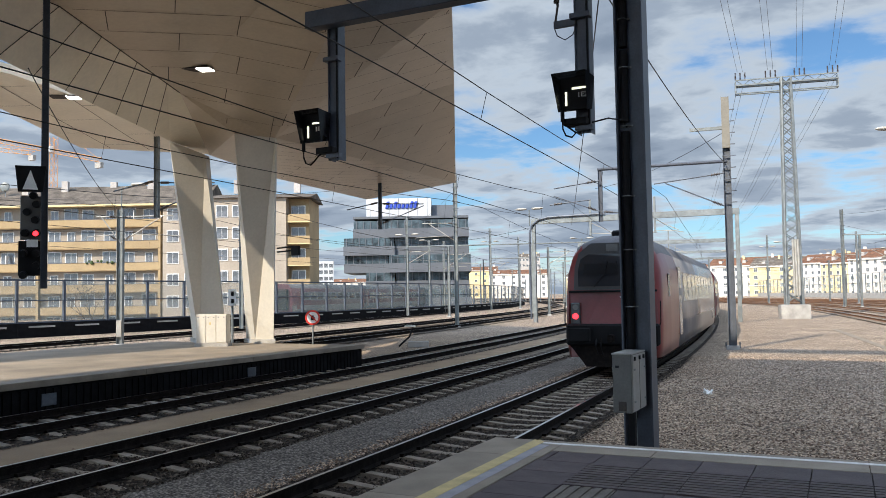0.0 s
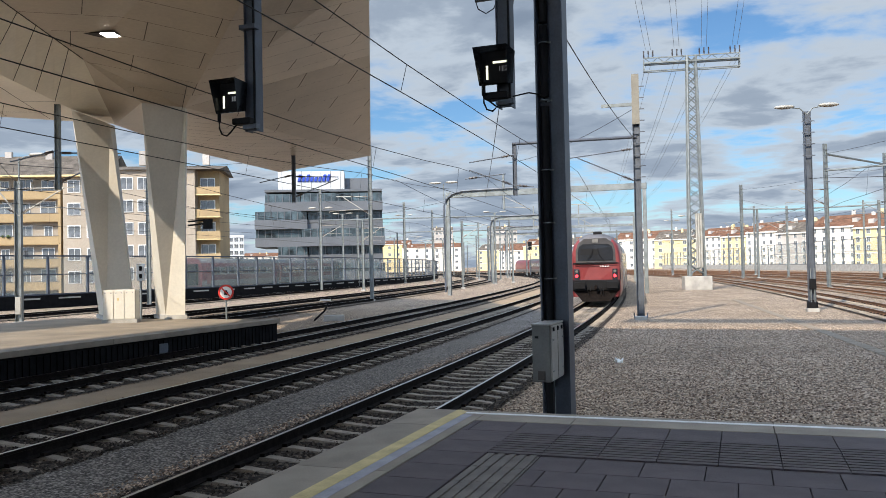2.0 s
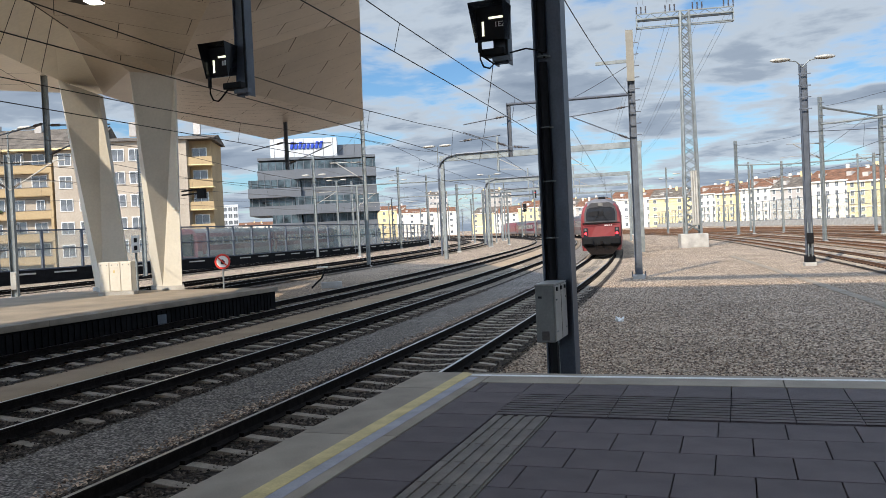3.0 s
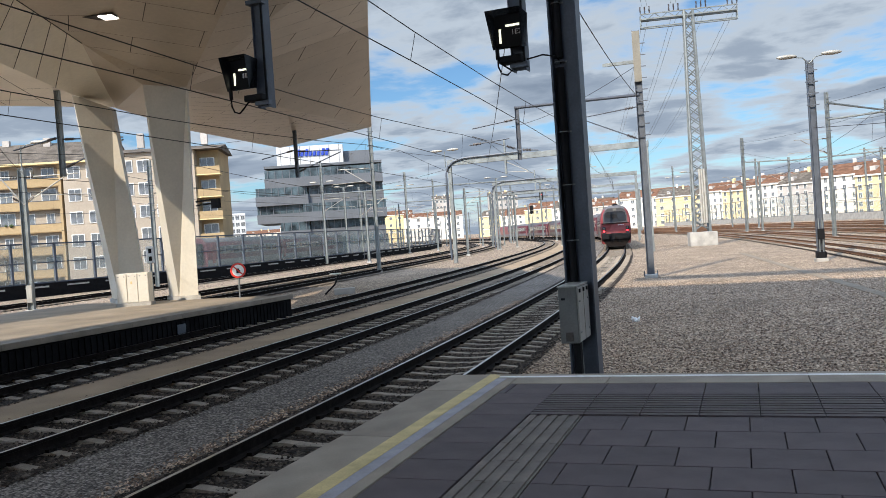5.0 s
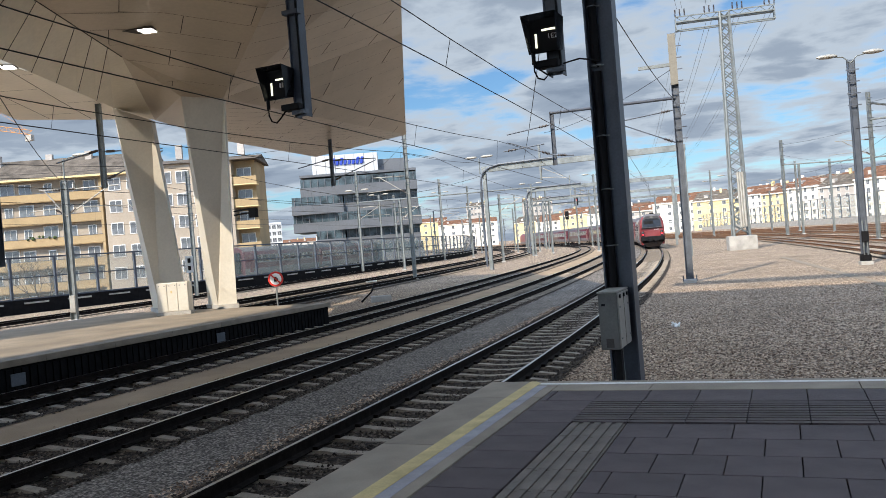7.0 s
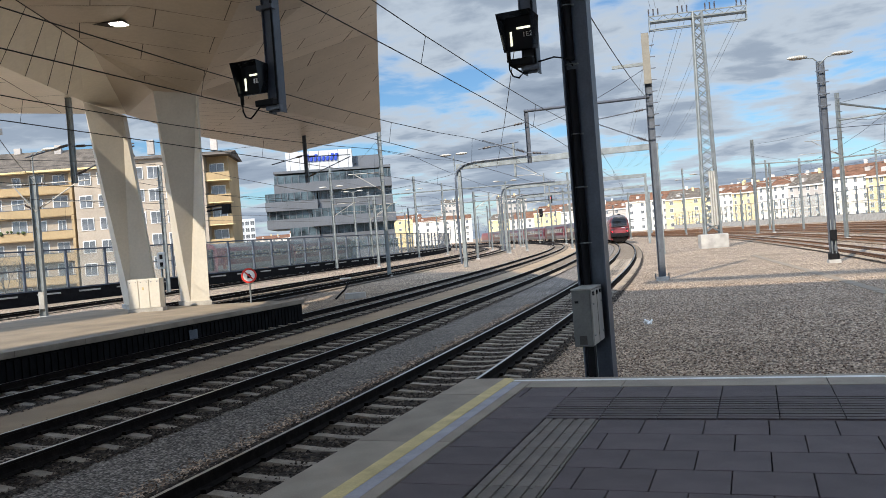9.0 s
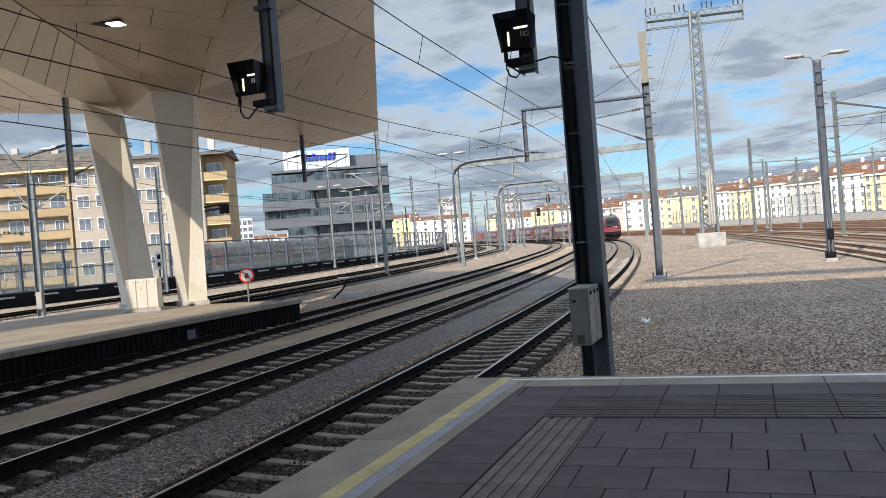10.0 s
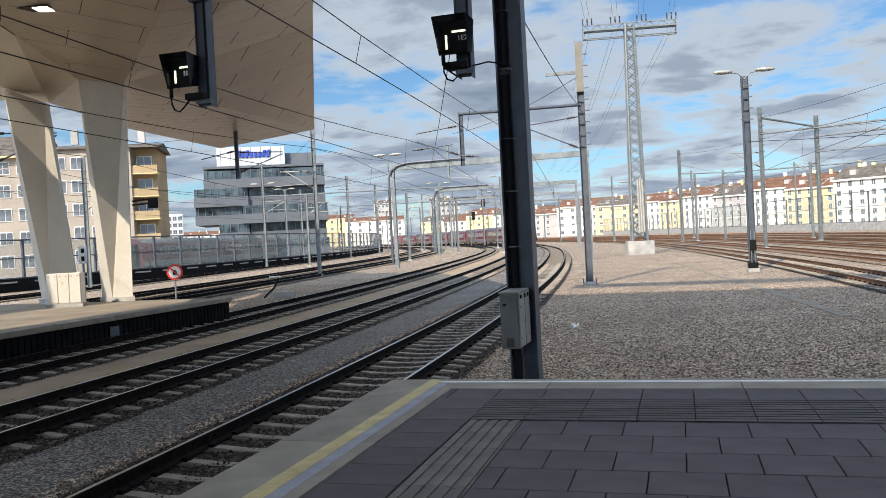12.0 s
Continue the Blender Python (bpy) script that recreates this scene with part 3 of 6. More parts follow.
for i in range(22):
    for j in range(2):
        ribbed(-2.05 + 0.5 * i, -1.55 + 0.5 * i, 7.38 - 0.5 * j, 7.88 - 0.5 * j, False)
for j in range(26):
    ribbed(-2.05, -1.55, 6.38 - 0.5 * j, 6.88 - 0.5 * j, True)
rng = random.Random(4)
for j in range(30):                                       # between the edge and the ribbed strip
    y1 = 7.88 - 0.5 * j
    slab_part("paving_slab", -2.63, -2.055, y1 - 0.5, y1, "slab")
for j in range(25):
    y1 = 6.875 - 0.5 * j
    x = -1.64 if j % 2 == 0 else -1.89
    while x < 6.5:
        a, b = max(x, -1.545), x + 0.5
        slab_part("paving_slab", a, b, y1 - 0.5, y1, "slab", rng.uniform(-0.002, 0.001))
        x = b

# ---- far platform under the roof ----
p2 = thing("platform", pose(0, 0, 0), "pale concrete platform with a dark wall along the track", "platform", kind="structure")
bm = B()
prism(bm, [(-24.8, -20), (-14.9, -20), (-15.6, 24.6), (-25.5, 24.6)], -0.13, 0.0)
part("platform_top", bm, "platform", p2)
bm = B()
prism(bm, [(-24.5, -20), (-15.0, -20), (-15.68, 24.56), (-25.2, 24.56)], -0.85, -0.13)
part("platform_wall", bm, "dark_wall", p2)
for i in range(24):
    y0 = 24.6 - 2.0 * (i + 1)
    bm = B()
    xa, xb = -15.58 + (24.6 - y0) * 0.0157, -15.58 + (22.6 - y0) * 0.0157
    prism(bm, [(xa - 0.5, y0 + 0.006), (xa, y0 + 0.006), (xb, y0 + 1.994), (xb - 0.5, y0 + 1.994)], -0.12, 0.012)
    part("edge_slab", bm, "edge", p2)
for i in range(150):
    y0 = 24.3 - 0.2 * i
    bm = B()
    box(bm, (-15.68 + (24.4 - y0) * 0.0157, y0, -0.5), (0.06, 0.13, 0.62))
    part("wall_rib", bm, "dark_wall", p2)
for y0 in (11.9, 18.6):
    bm = B()
    box(bm, (-15.63 + (24.4 - y0) * 0.0157, y0, -0.42), (0.02, 0.36, 0.26))
    part("wall_plate", bm, "galv_dark", p2)


# ---- the great folded roof ----
roof = thing("station_roof", pose(0, 0, 0), "huge folded station roof clad in beige-brown metal panels", "roof", kind="structure")


def shell(bm, tris, up=0.35):
    """Folded sheet of triangles, drawn up to a thickness."""
    for tri in tris:
        lo = [bm.verts.new(p) for p in tri]
        hi = [bm.verts.new((x, y, z + up)) for x, y, z in tri]
        bm.faces.new(lo), bm.faces.new(hi[::-1])
        for i in range(3):
            bm.faces.new((lo[i], hi[i], hi[(i + 1) % 3], lo[(i + 1) % 3]))
    bmesh.ops.recalc_face_normals(bm, faces=bm.faces[:])
    return bm


R_P1, R_E1, R_E2, R_E3 = (-14.07, 28.97, 10.1), (-9.33, 19.49, 9.6), (-5.2, 11.55, 9.9), (-5.2, -20, 9.9)
R_A, R_TIP, R_FAR = (-22.24, 45.2, 8.6), (-31.54, 49.54, 8.6), (-29.21, 36.8, 8.4)
R_CL, R_CR = (-19.68, 22.52, 7.6), (-18.95, 23.89, 7.6)
R_Q1, R_Q0, R_QB = (-19.3, 19.53, 8.4), (-16.64, 12.98, 8.8), (-12.5, -20, 9.0)
R_F0, R_F1, R_F2, R_F3, R_FB = (-17.1, 11.7, 7.3), (-19.5, 16.0, 7.5), (-22.9, 22.6, 7.67), (-23.7, 25.54, 7.63), (-13.5, -20, 7.2)
main_tris = [(R_CR, R_P1, R_E1), (R_CR, R_E1, R_E2), (R_CL, R_CR, R_Q1), (R_CR, R_E2, R_Q1), (R_Q1, R_E2, R_Q0), (R_Q0, R_E2, R_E3), (R_Q0, R_E3, R_QB)]
far_tris = [(R_CR, R_A, R_P1), (R_CR, R_TIP, R_A), (R_CR, R_FAR, R_TIP)]
part("soffit", shell(B(), main_tris), "panel", roof)
part("far_soffit", shell(B(), far_tris), "panel", roof)
part("funnel", shell(B(), [(R_Q1, R_F3, R_CL), (R_CL, R_F3, R_FAR), (R_CL, R_FAR, R_CR)], 0.2), "panel", roof)
bm, seam_bm = B(), B()
for (a0, a1), (b0, b1), n in (((R_Q0, R_Q1), (R_F0, R_F2), 7), ((R_QB, R_Q0), (R_FB, R_F0), 14), ((R_Q1, R_Q1), (R_F2, R_F3), 3)):
    for i in range(n):
        p0, p1 = Vector(a0).lerp(Vector(a1), i / n), Vector(a0).lerp(Vector(a1), (i + 1) / n)
        q0, q1 = Vector(b0).lerp(Vector(b1), i / n), Vector(b0).lerp(Vector(b1), (i + 1) / n)
        back = Vector((-0.06, 0.06, 0.05))
        for tri in ((p0, q0, q1), (p0, q1, p1)):
            if (tri[0] - tri[2]).length < 1e-6:
                continue
            lo, hi = [bm.verts.new(v) for v in tri], [bm.verts.new(v + back) for v in tri]
            bm.faces.new(lo), bm.faces.new(hi[::-1])
            for k in range(3):
                bm.faces.new((lo[k], hi[k], hi[(k + 1) % 3], lo[(k + 1) % 3]))
        if a0 != a1:
            rod(seam_bm, p0, q0, 0.012, 4)
    rod(seam_bm, a0, a1, 0.02, 4) if a0 != a1 else None
bmesh.ops.recalc_face_normals(bm, faces=bm.faces[:])
part("fascia", bm, "panel_light", roof, "inclined fascia panels, coloured paler as lit by bounce")
part("fascia_joints", seam_bm, "seam", roof)


def plane_z(tris, x, y):
    """The height of a folded sheet over a place in plan, or None beside it."""
    for a, b, c in tris:
        d = (b[1] - c[1]) * (a[0] - c[0]) + (c[0] - b[0]) * (a[1] - c[1])
        if abs(d) < 1e-9:
            continue
        u = ((b[1] - c[1]) * (x - c[0]) + (c[0] - b[0]) * (y - c[1])) / d
        v = ((c[1] - a[1]) * (x - c[0]) + (a[0] - c[0]) * (y - c[1])) / d
        if min(u, v, 1 - u - v) > 0.0:
            return u * a[2] + v * b[2] + (1 - u - v) * c[2]


def seams(bm, tris, origin, way, spacing, cross, width=0.02, step=0.5, seed=1):
    """Open joints between the panels of a folded sheet: rows along one way, staggered joints across."""
    d = Vector((*way, 0)).normalized()
    nrm = Vector((-d.y, d.x, 0))
    o = Vector((*origin, 0))
    rng = random.Random(seed)

    def run(p, w, length):
        n = int(length / step)
        for i in range(n):
            a, b = p + w * step * i, p + w * step * (i + 1)
            za, zb = plane_z(tris, a.x, a.y), plane_z(tris, b.x, b.y)
            if za is None or zb is None or abs(za - zb) > 1:
                continue
            s = Vector((-w.y, w.x, 0)) * width / 2
            lo = [bm.verts.new((q.x, q.y, z - 0.006)) for q, z in ((a - s, za), (a + s, za), (b + s, zb), (b - s, zb))]
            bm.faces.new(lo)

    for k in range(-40, 41):
        run(o + nrm * spacing * k - d * 40, d, 80)
        for j in range(-12, 13):
            run(o + nrm * spacing * k + d * (cross * (j + (0.5 if k % 2 else 0.0)) + rng.uniform(-0.2, 0.2)), nrm, spacing)
    return bm


part("panel_joints", seams(B(), main_tris, R_CR[:2], (R_P1[0] - R_CR[0], R_P1[1] - R_CR[1]), 1.3, 3.6, 0.022, 0.25), "seam", roof)
part("panel_joints", seams(B(), far_tris, R_CR[:2], (R_P1[0] - R_CR[0], R_P1[1] - R_CR[1]), 1.3, 4.6, 0.026, 0.25), "seam", roof)
# roof of the next platform, behind
roof2 = thing("station_roof", pose(0, 0, 0), "underside of the neighbouring platform roof, coloured pale as lit from below", "roof", kind="structure")
b2_tris = [((-27.04, 18.58, 8.62), (-31.16, 25.26, 8.62), (-26.5, 31.0, 8.62)), ((-27.04, 18.58, 8.62), (-26.5, 31.0, 8.62), (-22.8, 16.0, 8.7)), ((-27.04, 18.58, 8.62), (-22.8, 16.0, 8.7), (-25.0, -12, 8.9)), ((-27.04, 18.58, 8.62), (-25.0, -12, 8.9), (-30, -12, 8.62))]
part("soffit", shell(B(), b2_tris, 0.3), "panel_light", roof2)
part("panel_joints", seams(B(), b2_tris, (-27, 18), (0.53, -0.85), 1.6, 5.0, 0.03), "seam", roof2)

# unseen roof and wall added behind the camera: close the place, shade the foreground
bm = B()
prism(bm, [(-22.5, -46), (90, -46), (90, SHADE_Y), (-22.5, SHADE_Y)], SHADE_Z, SHADE_Z + 0.5)
solo("hall_roof", bm, "panel", "unseen roof added to shade the foreground", "roof", kind="structure")
# unseen beam, added so that its shadow lies as a strip on the ballast
bm = B()
prism(bm, [(-12, SHADE_Y + 3.9), (90, SHADE_Y + 3.9), (90, SHADE_Y + 5.9), (-12, SHADE_Y + 5.9)], SHADE_Z, SHADE_Z + 0.3)
solo("hall_roof_edge", bm, "panel", "unseen narrow beam added to cast a shadow strip on the ballast", "roof", kind="structure")
bm = B()
box(bm, (38, -46, 9), (84, 0.5, 20))
solo("wall_south", bm, "concrete", "plain unseen wall added to close the place behind the camera", "wall", kind="structure")

# lamps let into the roof
for i, (x, y, z, r, tr) in enumerate(((-17.09, 18.34, None, 0, main_tris), (-23.55, 18.85, None, 20, b2_tris))):
    z = plane_z(tr, x, y) or 8.6
    lamp = thing("ceiling_lamp", pose(x, y, z - 0.02, 0, 0, r + 15), "square recessed lamp glowing in the roof soffit", "lamp", "ceiling lamps")
    part("frame", box(B(), (-0.25, 0, -0.0), (1.0, 0.5, 0.03)), "seam", lamp)
    part("diffuser", box(B(), (0, 0, -0.02), (0.40, 0.40, 0.03)), "lamp_white", lamp, "glowing white diffuser")


def pillar(lo, hi, label, plinth):
    p = thing("roof_pillar", pose(0, 0, 0), label, "pillar", "roof pillars")
    bm = B()
    n = len(lo)
    steps = 1
    rings = []
    for k in range(steps + 1):
        w = k / steps
        rings.append([bm.verts.new(Vector(a).lerp(Vector(b), w)) for a, b in zip(lo, hi)])
    for r0, r1 in zip(rings, rings[1:]):
        for i in range(n):
            bm.faces.new((r0[i], r0[(i + 1) % n], r1[(i + 1) % n], r1[i]))
    bm.faces.new(rings[0][::-1]), bm.faces.new(rings[-1])
    bmesh.ops.recalc_face_normals(bm, faces=bm.faces[:])
    part("shaft", bm, "column", p)
    c = sum((Vector(v) for v in lo), Vector()) / n
    bm = B()
    prism(bm, [((v[0] - c.x) * plinth + c.x, (v[1] - c.y) * plinth + c.y) for v in lo], 0.004, 0.16)
    bmesh.ops.recalc_face_normals(bm, faces=bm.faces[:])
    part("plinth", bm, "concrete", p)
    return p


p_b = pillar([(-21.14, 24.8, 0.1), (-20.27, 24.3, 0.1), (-20.19, 24.3, 0.1), (-19.52, 24.45, 0.1), (-20.3, 25.4, 0.1)], [(-19.9, 22.95, 7.65), R_CL, R_CR, (-19.25, 24.4, 7.65), (-19.9, 24.9, 7.7)], "pale metal-clad pillar folded to a narrow foot", 1.15)
p_a = pillar([(-23.95, 24.85, 0.1), (-22.5, 23.7, 0.1), (-21.72, 24.36, 0.1), (-22.8, 25.4, 0.1)], [(-23.1, 22.95, 7.7), (-22.95, 22.6, 7.68), (-22.5, 24.0, 7.3), (-23.4, 25.2, 7.5)], "pale metal-clad leaning pillar beside a white cabinet", 1.15)
bm = B()
for d in (0.0, 0.14):
    rod(bm, (-19.2, 24.3, 3.4 + d), (-18.3, 24.1, 3.42 + d), 0.03, 6)
box(bm, (-18.15, 24.05, 3.4), (0.3, 0.16, 0.34))
part("camera_arm", bm, "black", p_b, "black bracket with a small camera")

cab = thing("cabinet", pose(-20.62, 22.35, 0.0, 0, 0, 24), "white electrical cabinet with three doors on a platform", "cabinet")
part("body", box(B(), (0, 0.22, 0.62), (1.12, 0.44, 1.06), bevel=0.012), "column", cab)
part("base", box(B(), (0, 0.22, 0.06), (1.2, 0.5, 0.12)), "concrete", cab)
for i in range(3):
    d = part("door", box(B(), (-0.37 + 0.37 * i, -0.012, 0.63), (0.345, 0.02, 0.98), bevel=0.004), "column", cab)
    for dx in (-0.1, 0.1):
        part("latch", box(B(), (-0.37 + 0.37 * i + dx, -0.026, 1.04), (0.03, 0.014, 0.03)), "galv_dark", d)
    if i == 1:
        part("warning_plate", box(B(), (-0.03, -0.026, 0.82), (0.06, 0.008, 0.09)), "yellow", d, "small yellow warning plate")

# ---- round prohibition sign ----
sg = thing("track_sign", pose(-17.6, 24.3, -0.08, 0, 0, 30), "round white prohibition sign with a red ring and a dark symbol", "sign")
part("post", rod(B(), (0, 0, 0.08), (0, 0, 0.9), 0.03, 10), "galv", sg)
bm = B()
rod(bm, (0, -0.03, 1.05), (0, -0.05, 1.05), 0.27, 28)
part("plate", bm, "sign_red", sg)
bm = B()
rod(bm, (0, -0.048, 1.05), (0, -0.056, 1.05), 0.205, 28)
part("field", bm, "sign_white", sg)
bm = B()
box(bm, (-0.01, -0.06, 1.04), (0.10, 0.008, 0.17))
box(bm, (0.05, -0.06, 1.02), (0.06, 0.008, 0.10))
part("symbol", bm, "black", sg)
bm = B()
box(bm, (0, -0.066, 1.05), (0.40, 0.006, 0.045), pose(0, 0, 0, 0, 45, 0))
part("slash", bm, "sign_red", sg)


# ---- near mast with its signals ----
def lettering(text, size, material, parent, m, label=""):
    cu = bpy.data.curves.new("lettering", "FONT")
    cu.body, cu.size, cu.extrude = text, size, 0.002
    cu.align_x, cu.align_y = "CENTER", "CENTER"
    cu.materials.append(M[material])
    tmp = bpy.data.objects.new("tmp", cu)
    me = bpy.data.meshes.new_from_object(tmp)
    bpy.data.objects.remove(tmp)
    ob = new("lettering", me)
    ob.parent, ob.matrix_local = parent, m
    return tagged(ob, label)


mast = thing("signal_mast", pose(-2.43, 11.5, GROUND, 0, 0, 2), "dark blue-grey steel signal mast with black cable pipes", "mast")
for sx in (-1, 1):
    part("flange", box(B(), (sx * 0.19, 0, 4.6), (0.024, 0.36, 9.2), bevel=0.003), "mast_paint", mast)
part("web", box(B(), (0, -0.02, 4.6), (0.356, 0.016, 9.2)), "mast_paint", mast)
part("base_plate", box(B(), (0, 0, 0.06), (0.62, 0.62, 0.12), bevel=0.01), "mast_paint", mast)
for bx in (-0.25, 0.25):
    for by in (-0.25, 0.25):
        part("bolt", rod(B(), (bx, by, 0.1), (bx, by, 0.24), 0.022, 6), "galv_dark", mast)
part("cross_beam", box(B(), (-2.55, -0.3, 7.14), (5.6, 0.24, 0.28), bevel=0.01), "mast_paint", mast)
part("beam_bracket", box(B(), (0, -0.17, 7.14), (0.5, 0.2, 0.5), bevel=0.01), "mast_paint", mast)
bm = B()
for z0, z1 in ((0.75, 3.92), (3.92, 4.78), (4.92, 5.95), (6.0, 8.9)):
    rod(bm, (-0.09, -0.095, z0), (-0.09, -0.095, z1), 0.062, 12)
part("cable_pipe", bm, "black", mast, "black plastic cable pipe")
for z in (1.6, 2.3, 3.1, 3.86, 4.86, 5.7, 6.4):
    bm = B()
    tube(bm, [(-0.09 + 0.072 * math.cos(a), -0.095 + 0.072 * math.sin(a), z) for a in [2 * math.pi * k / 12 for k in range(13)]], 0.009, 4)
    box(bm, (-0.01, -0.095, z), (0.06, 0.02, 0.02))
    part("pipe_clamp", bm, "galv", mast, "bright pipe clamp")
bm = B()
tube(bm, [(-0.06, -0.1, 4.84), (-0.12, -0.16, 4.94), (-0.3, -0.2, 4.98), (-0.55, -0.26, 4.93), (-0.68, -0.3, 4.84)], 0.012, 6)
part("signal_cable", bm, "black", mast)

jb = thing("control_box", pose(-2.43, 10.92, 0.13, 0, 0, 1), "grey steel trackside control box on a short post", "box")
# fall of light put into the colours: dark shaded body, paler door and lid
part("body", box(B(), (0, 0, 0.38), (0.25, 0.74, 0.76), bevel=0.008), "box_grey", jb)
part("lid", box(B(), (0, 0, 0.766), (0.27, 0.77, 0.02), bevel=0.004), "box_front", jb, "flat lid in the paler, lit grey")
dr = part("door", box(B(), (0.133, 0, 0.38), (0.018, 0.70, 0.73), bevel=0.004), "box_front", jb, "double door in the paler, lit grey")
part("door_gap", box(B(), (0.1435, 0.0, 0.38), (0.003, 0.012, 0.72)), "seam", dr)
for yy in (-0.26, 0.0, 0.22):
    part("clasp", box(B(), (0.148, yy, 0.70), (0.02, 0.06, 0.05)), "black", dr)
for yy in (-0.28, 0.28):
    for zz in (0.14, 0.56):
        part("handle", box(B(), (0.148, yy, zz), (0.012, 0.06, 0.02)), "galv", dr)
part("post", box(B(), (-0.02, 0.18, -0.46), (0.10, 0.12, 0.92)), "black", jb)
part("earth_wire", tube(B(), [(0.06, 0.1, 0.0), (0.07, 0.08, -0.4), (0.06, 0.1, -0.9)], 0.008, 5), "galv", jb)
part("vent", box(B(), (0.0, -0.374, 0.09), (0.10, 0.01, 0.12)), "seam", jb)
part("lock", box(B(), (-0.06, -0.376, 0.60), (0.05, 0.012, 0.03)), "black", jb)


def bar_signal(x, lab, text, dx):
    """A black hooded signal box with light bars, hung on a drop post."""
    s = thing("track_signal", pose(x, 11.2, -0.09), lab, "signal", "hanging track signals")
    for sx in (-1, 1):
        part("post_flange", box(B(), (sx * 0.1, 0.06, 5.25), (0.016, 0.2, 2.36)), "mast_paint", s)
    part("post_web", box(B(), (0, 0.0, 5.25), (0.19, 0.012, 2.36)), "mast_paint", s)
    part("post_cable", rod(B(), (0.09, -0.06, 4.1), (0.09, -0.06, 6.3), 0.016, 6), "black", s)
    hood = B()
    lo = [(dx - 0.50, -0.26, 4.36), (dx - 0.08, -0.26, 4.36), (dx - 0.06, -0.06, 4.40), (dx - 0.46, -0.06, 4.40)]
    hi = [(dx - 0.56, -0.36, 4.90), (dx - 0.06, -0.36, 4.90), (dx - 0.02, -0.06, 4.86), (dx - 0.50, -0.06, 4.86)]
    a, b = [hood.verts.new(v) for v in lo], [hood.verts.new(v) for v in hi]
    for i in range(4):
        if i != 0:
            hood.faces.new((a[i], a[(i + 1) % 4], b[(i + 1) % 4], b[i]))
    hood.faces.new(a[::-1]), hood.faces.new(b)
    bmesh.ops.solidify(hood, geom=hood.faces[:], thickness=0.012)
    part("hood", hood, "black_gloss", s, "black tapered hood")
    fc = part("face", box(B(), (dx - 0.29, -0.14, 4.63), (0.40, 0.03, 0.46)), "black", s, "black face with two light bars")
    part("light_bar", box(B(), (dx - 0.22, -0.162, 4.70), (0.2, 0.02, 0.028)), "bar", fc)
    part("light_bar", box(B(), (dx - 0.41, -0.162, 4.56), (0.028, 0.02, 0.2)), "bar", fc)
    if text:
        lettering(text, 0.1, "text", fc, pose(dx - 0.17, -0.162, 4.60, 90, 0, 0), "small white letters")
    else:
        for k in range(3):
            part("letter_bar", box(B(), (dx - 0.24 + 0.045 * k, -0.16, 4.60), (0.028, 0.006, 0.075)), "text", fc)
    part("bracket", box(B(), (-0.08, -0.1, 4.22), (0.34, 0.22, 0.10), bevel=0.01), "black", s)
    part("clamp", box(B(), (0.02, -0.06, 4.14), (0.26, 0.1, 0.07)), "galv_dark", s)
    part("plug", rod(B(), (dx - 0.44, -0.25, 4.22), (dx - 0.44, -0.25, 4.38), 0.03, 8), "black", s)
    bm = B()
    tube(bm, [(dx - 0.44, -0.25, 4.26), (dx - 0.44, -0.25, 4.12), (dx - 0.40, -0.24, 4.02), (dx - 0.32, -0.22, 3.99), (dx - 0.26, -0.2, 4.05), (-0.2, -0.16, 4.16), (-0.12, -0.12, 4.22)], 0.014, 6)
    part("cable_loop", bm, "black", s)
    part("post_bracket", box(B(), (0.0, -0.05, 5.77), (0.3, 0.14, 0.07)), "mast_paint", s)
    return s


bar_signal(-3.05, "black hooded track signal with two glowing bars under a steel beam", "1E2", 0.20)
bar_signal(-7.38, "black hooded track signal with two glowing bars and blurred letters", "", -0.02)
ins = thing("wire_support", pose(-3.05, 11.2, 0), "short steel arm with an insulator beside a drop post", "bracket")
part("arm", box(B(), (-0.25, 0.0, 5.62), (0.34, 0.06, 0.1)), "mast_paint", ins)
bm = B()
tube(bm, [(-0.4, 0, 5.66), (-0.36, 0, 5.9), (-0.4, 0, 6.15), (-0.36, 0, 6.5)], 0.02, 6)
for k in range(5):
    rod(bm, (-0.38, 0, 5.95 + 0.05 * k), (-0.38, 0, 5.98 + 0.05 * k), 0.045, 8)
part("insulator", bm, "insulator", ins)
bm = B()
tube(bm, [(-0.42, 0, 5.58), (-0.38, 0, 5.46), (-0.26, 0, 5.38), (-0.14, 0, 5.44), (-0.08, 0, 5.58)], 0.008, 5)
part("wire_loop", bm, "black", ins)

# ---- light signal at the far platform ----
ls = thing("light_signal", pose(-15.45, 11.75, -0.32, 0, 0, 50), "tall black light signal with a red lamp lit, white triangle above", "signal")
part("post", hbeam(B(), 6.9, 0.14, 0.14, 0.012, 0.01, 2.3), "galv_dark", ls)
part("lower_board", box(B(), (-0.28, -0.1, 2.95), (0.42, 0.06, 0.75), bevel=0.01), "black", ls)
part("upper_board", box(B(), (-0.26, -0.1, 3.82), (0.4, 0.06, 0.95), bevel=0.01), "box_grey", ls)
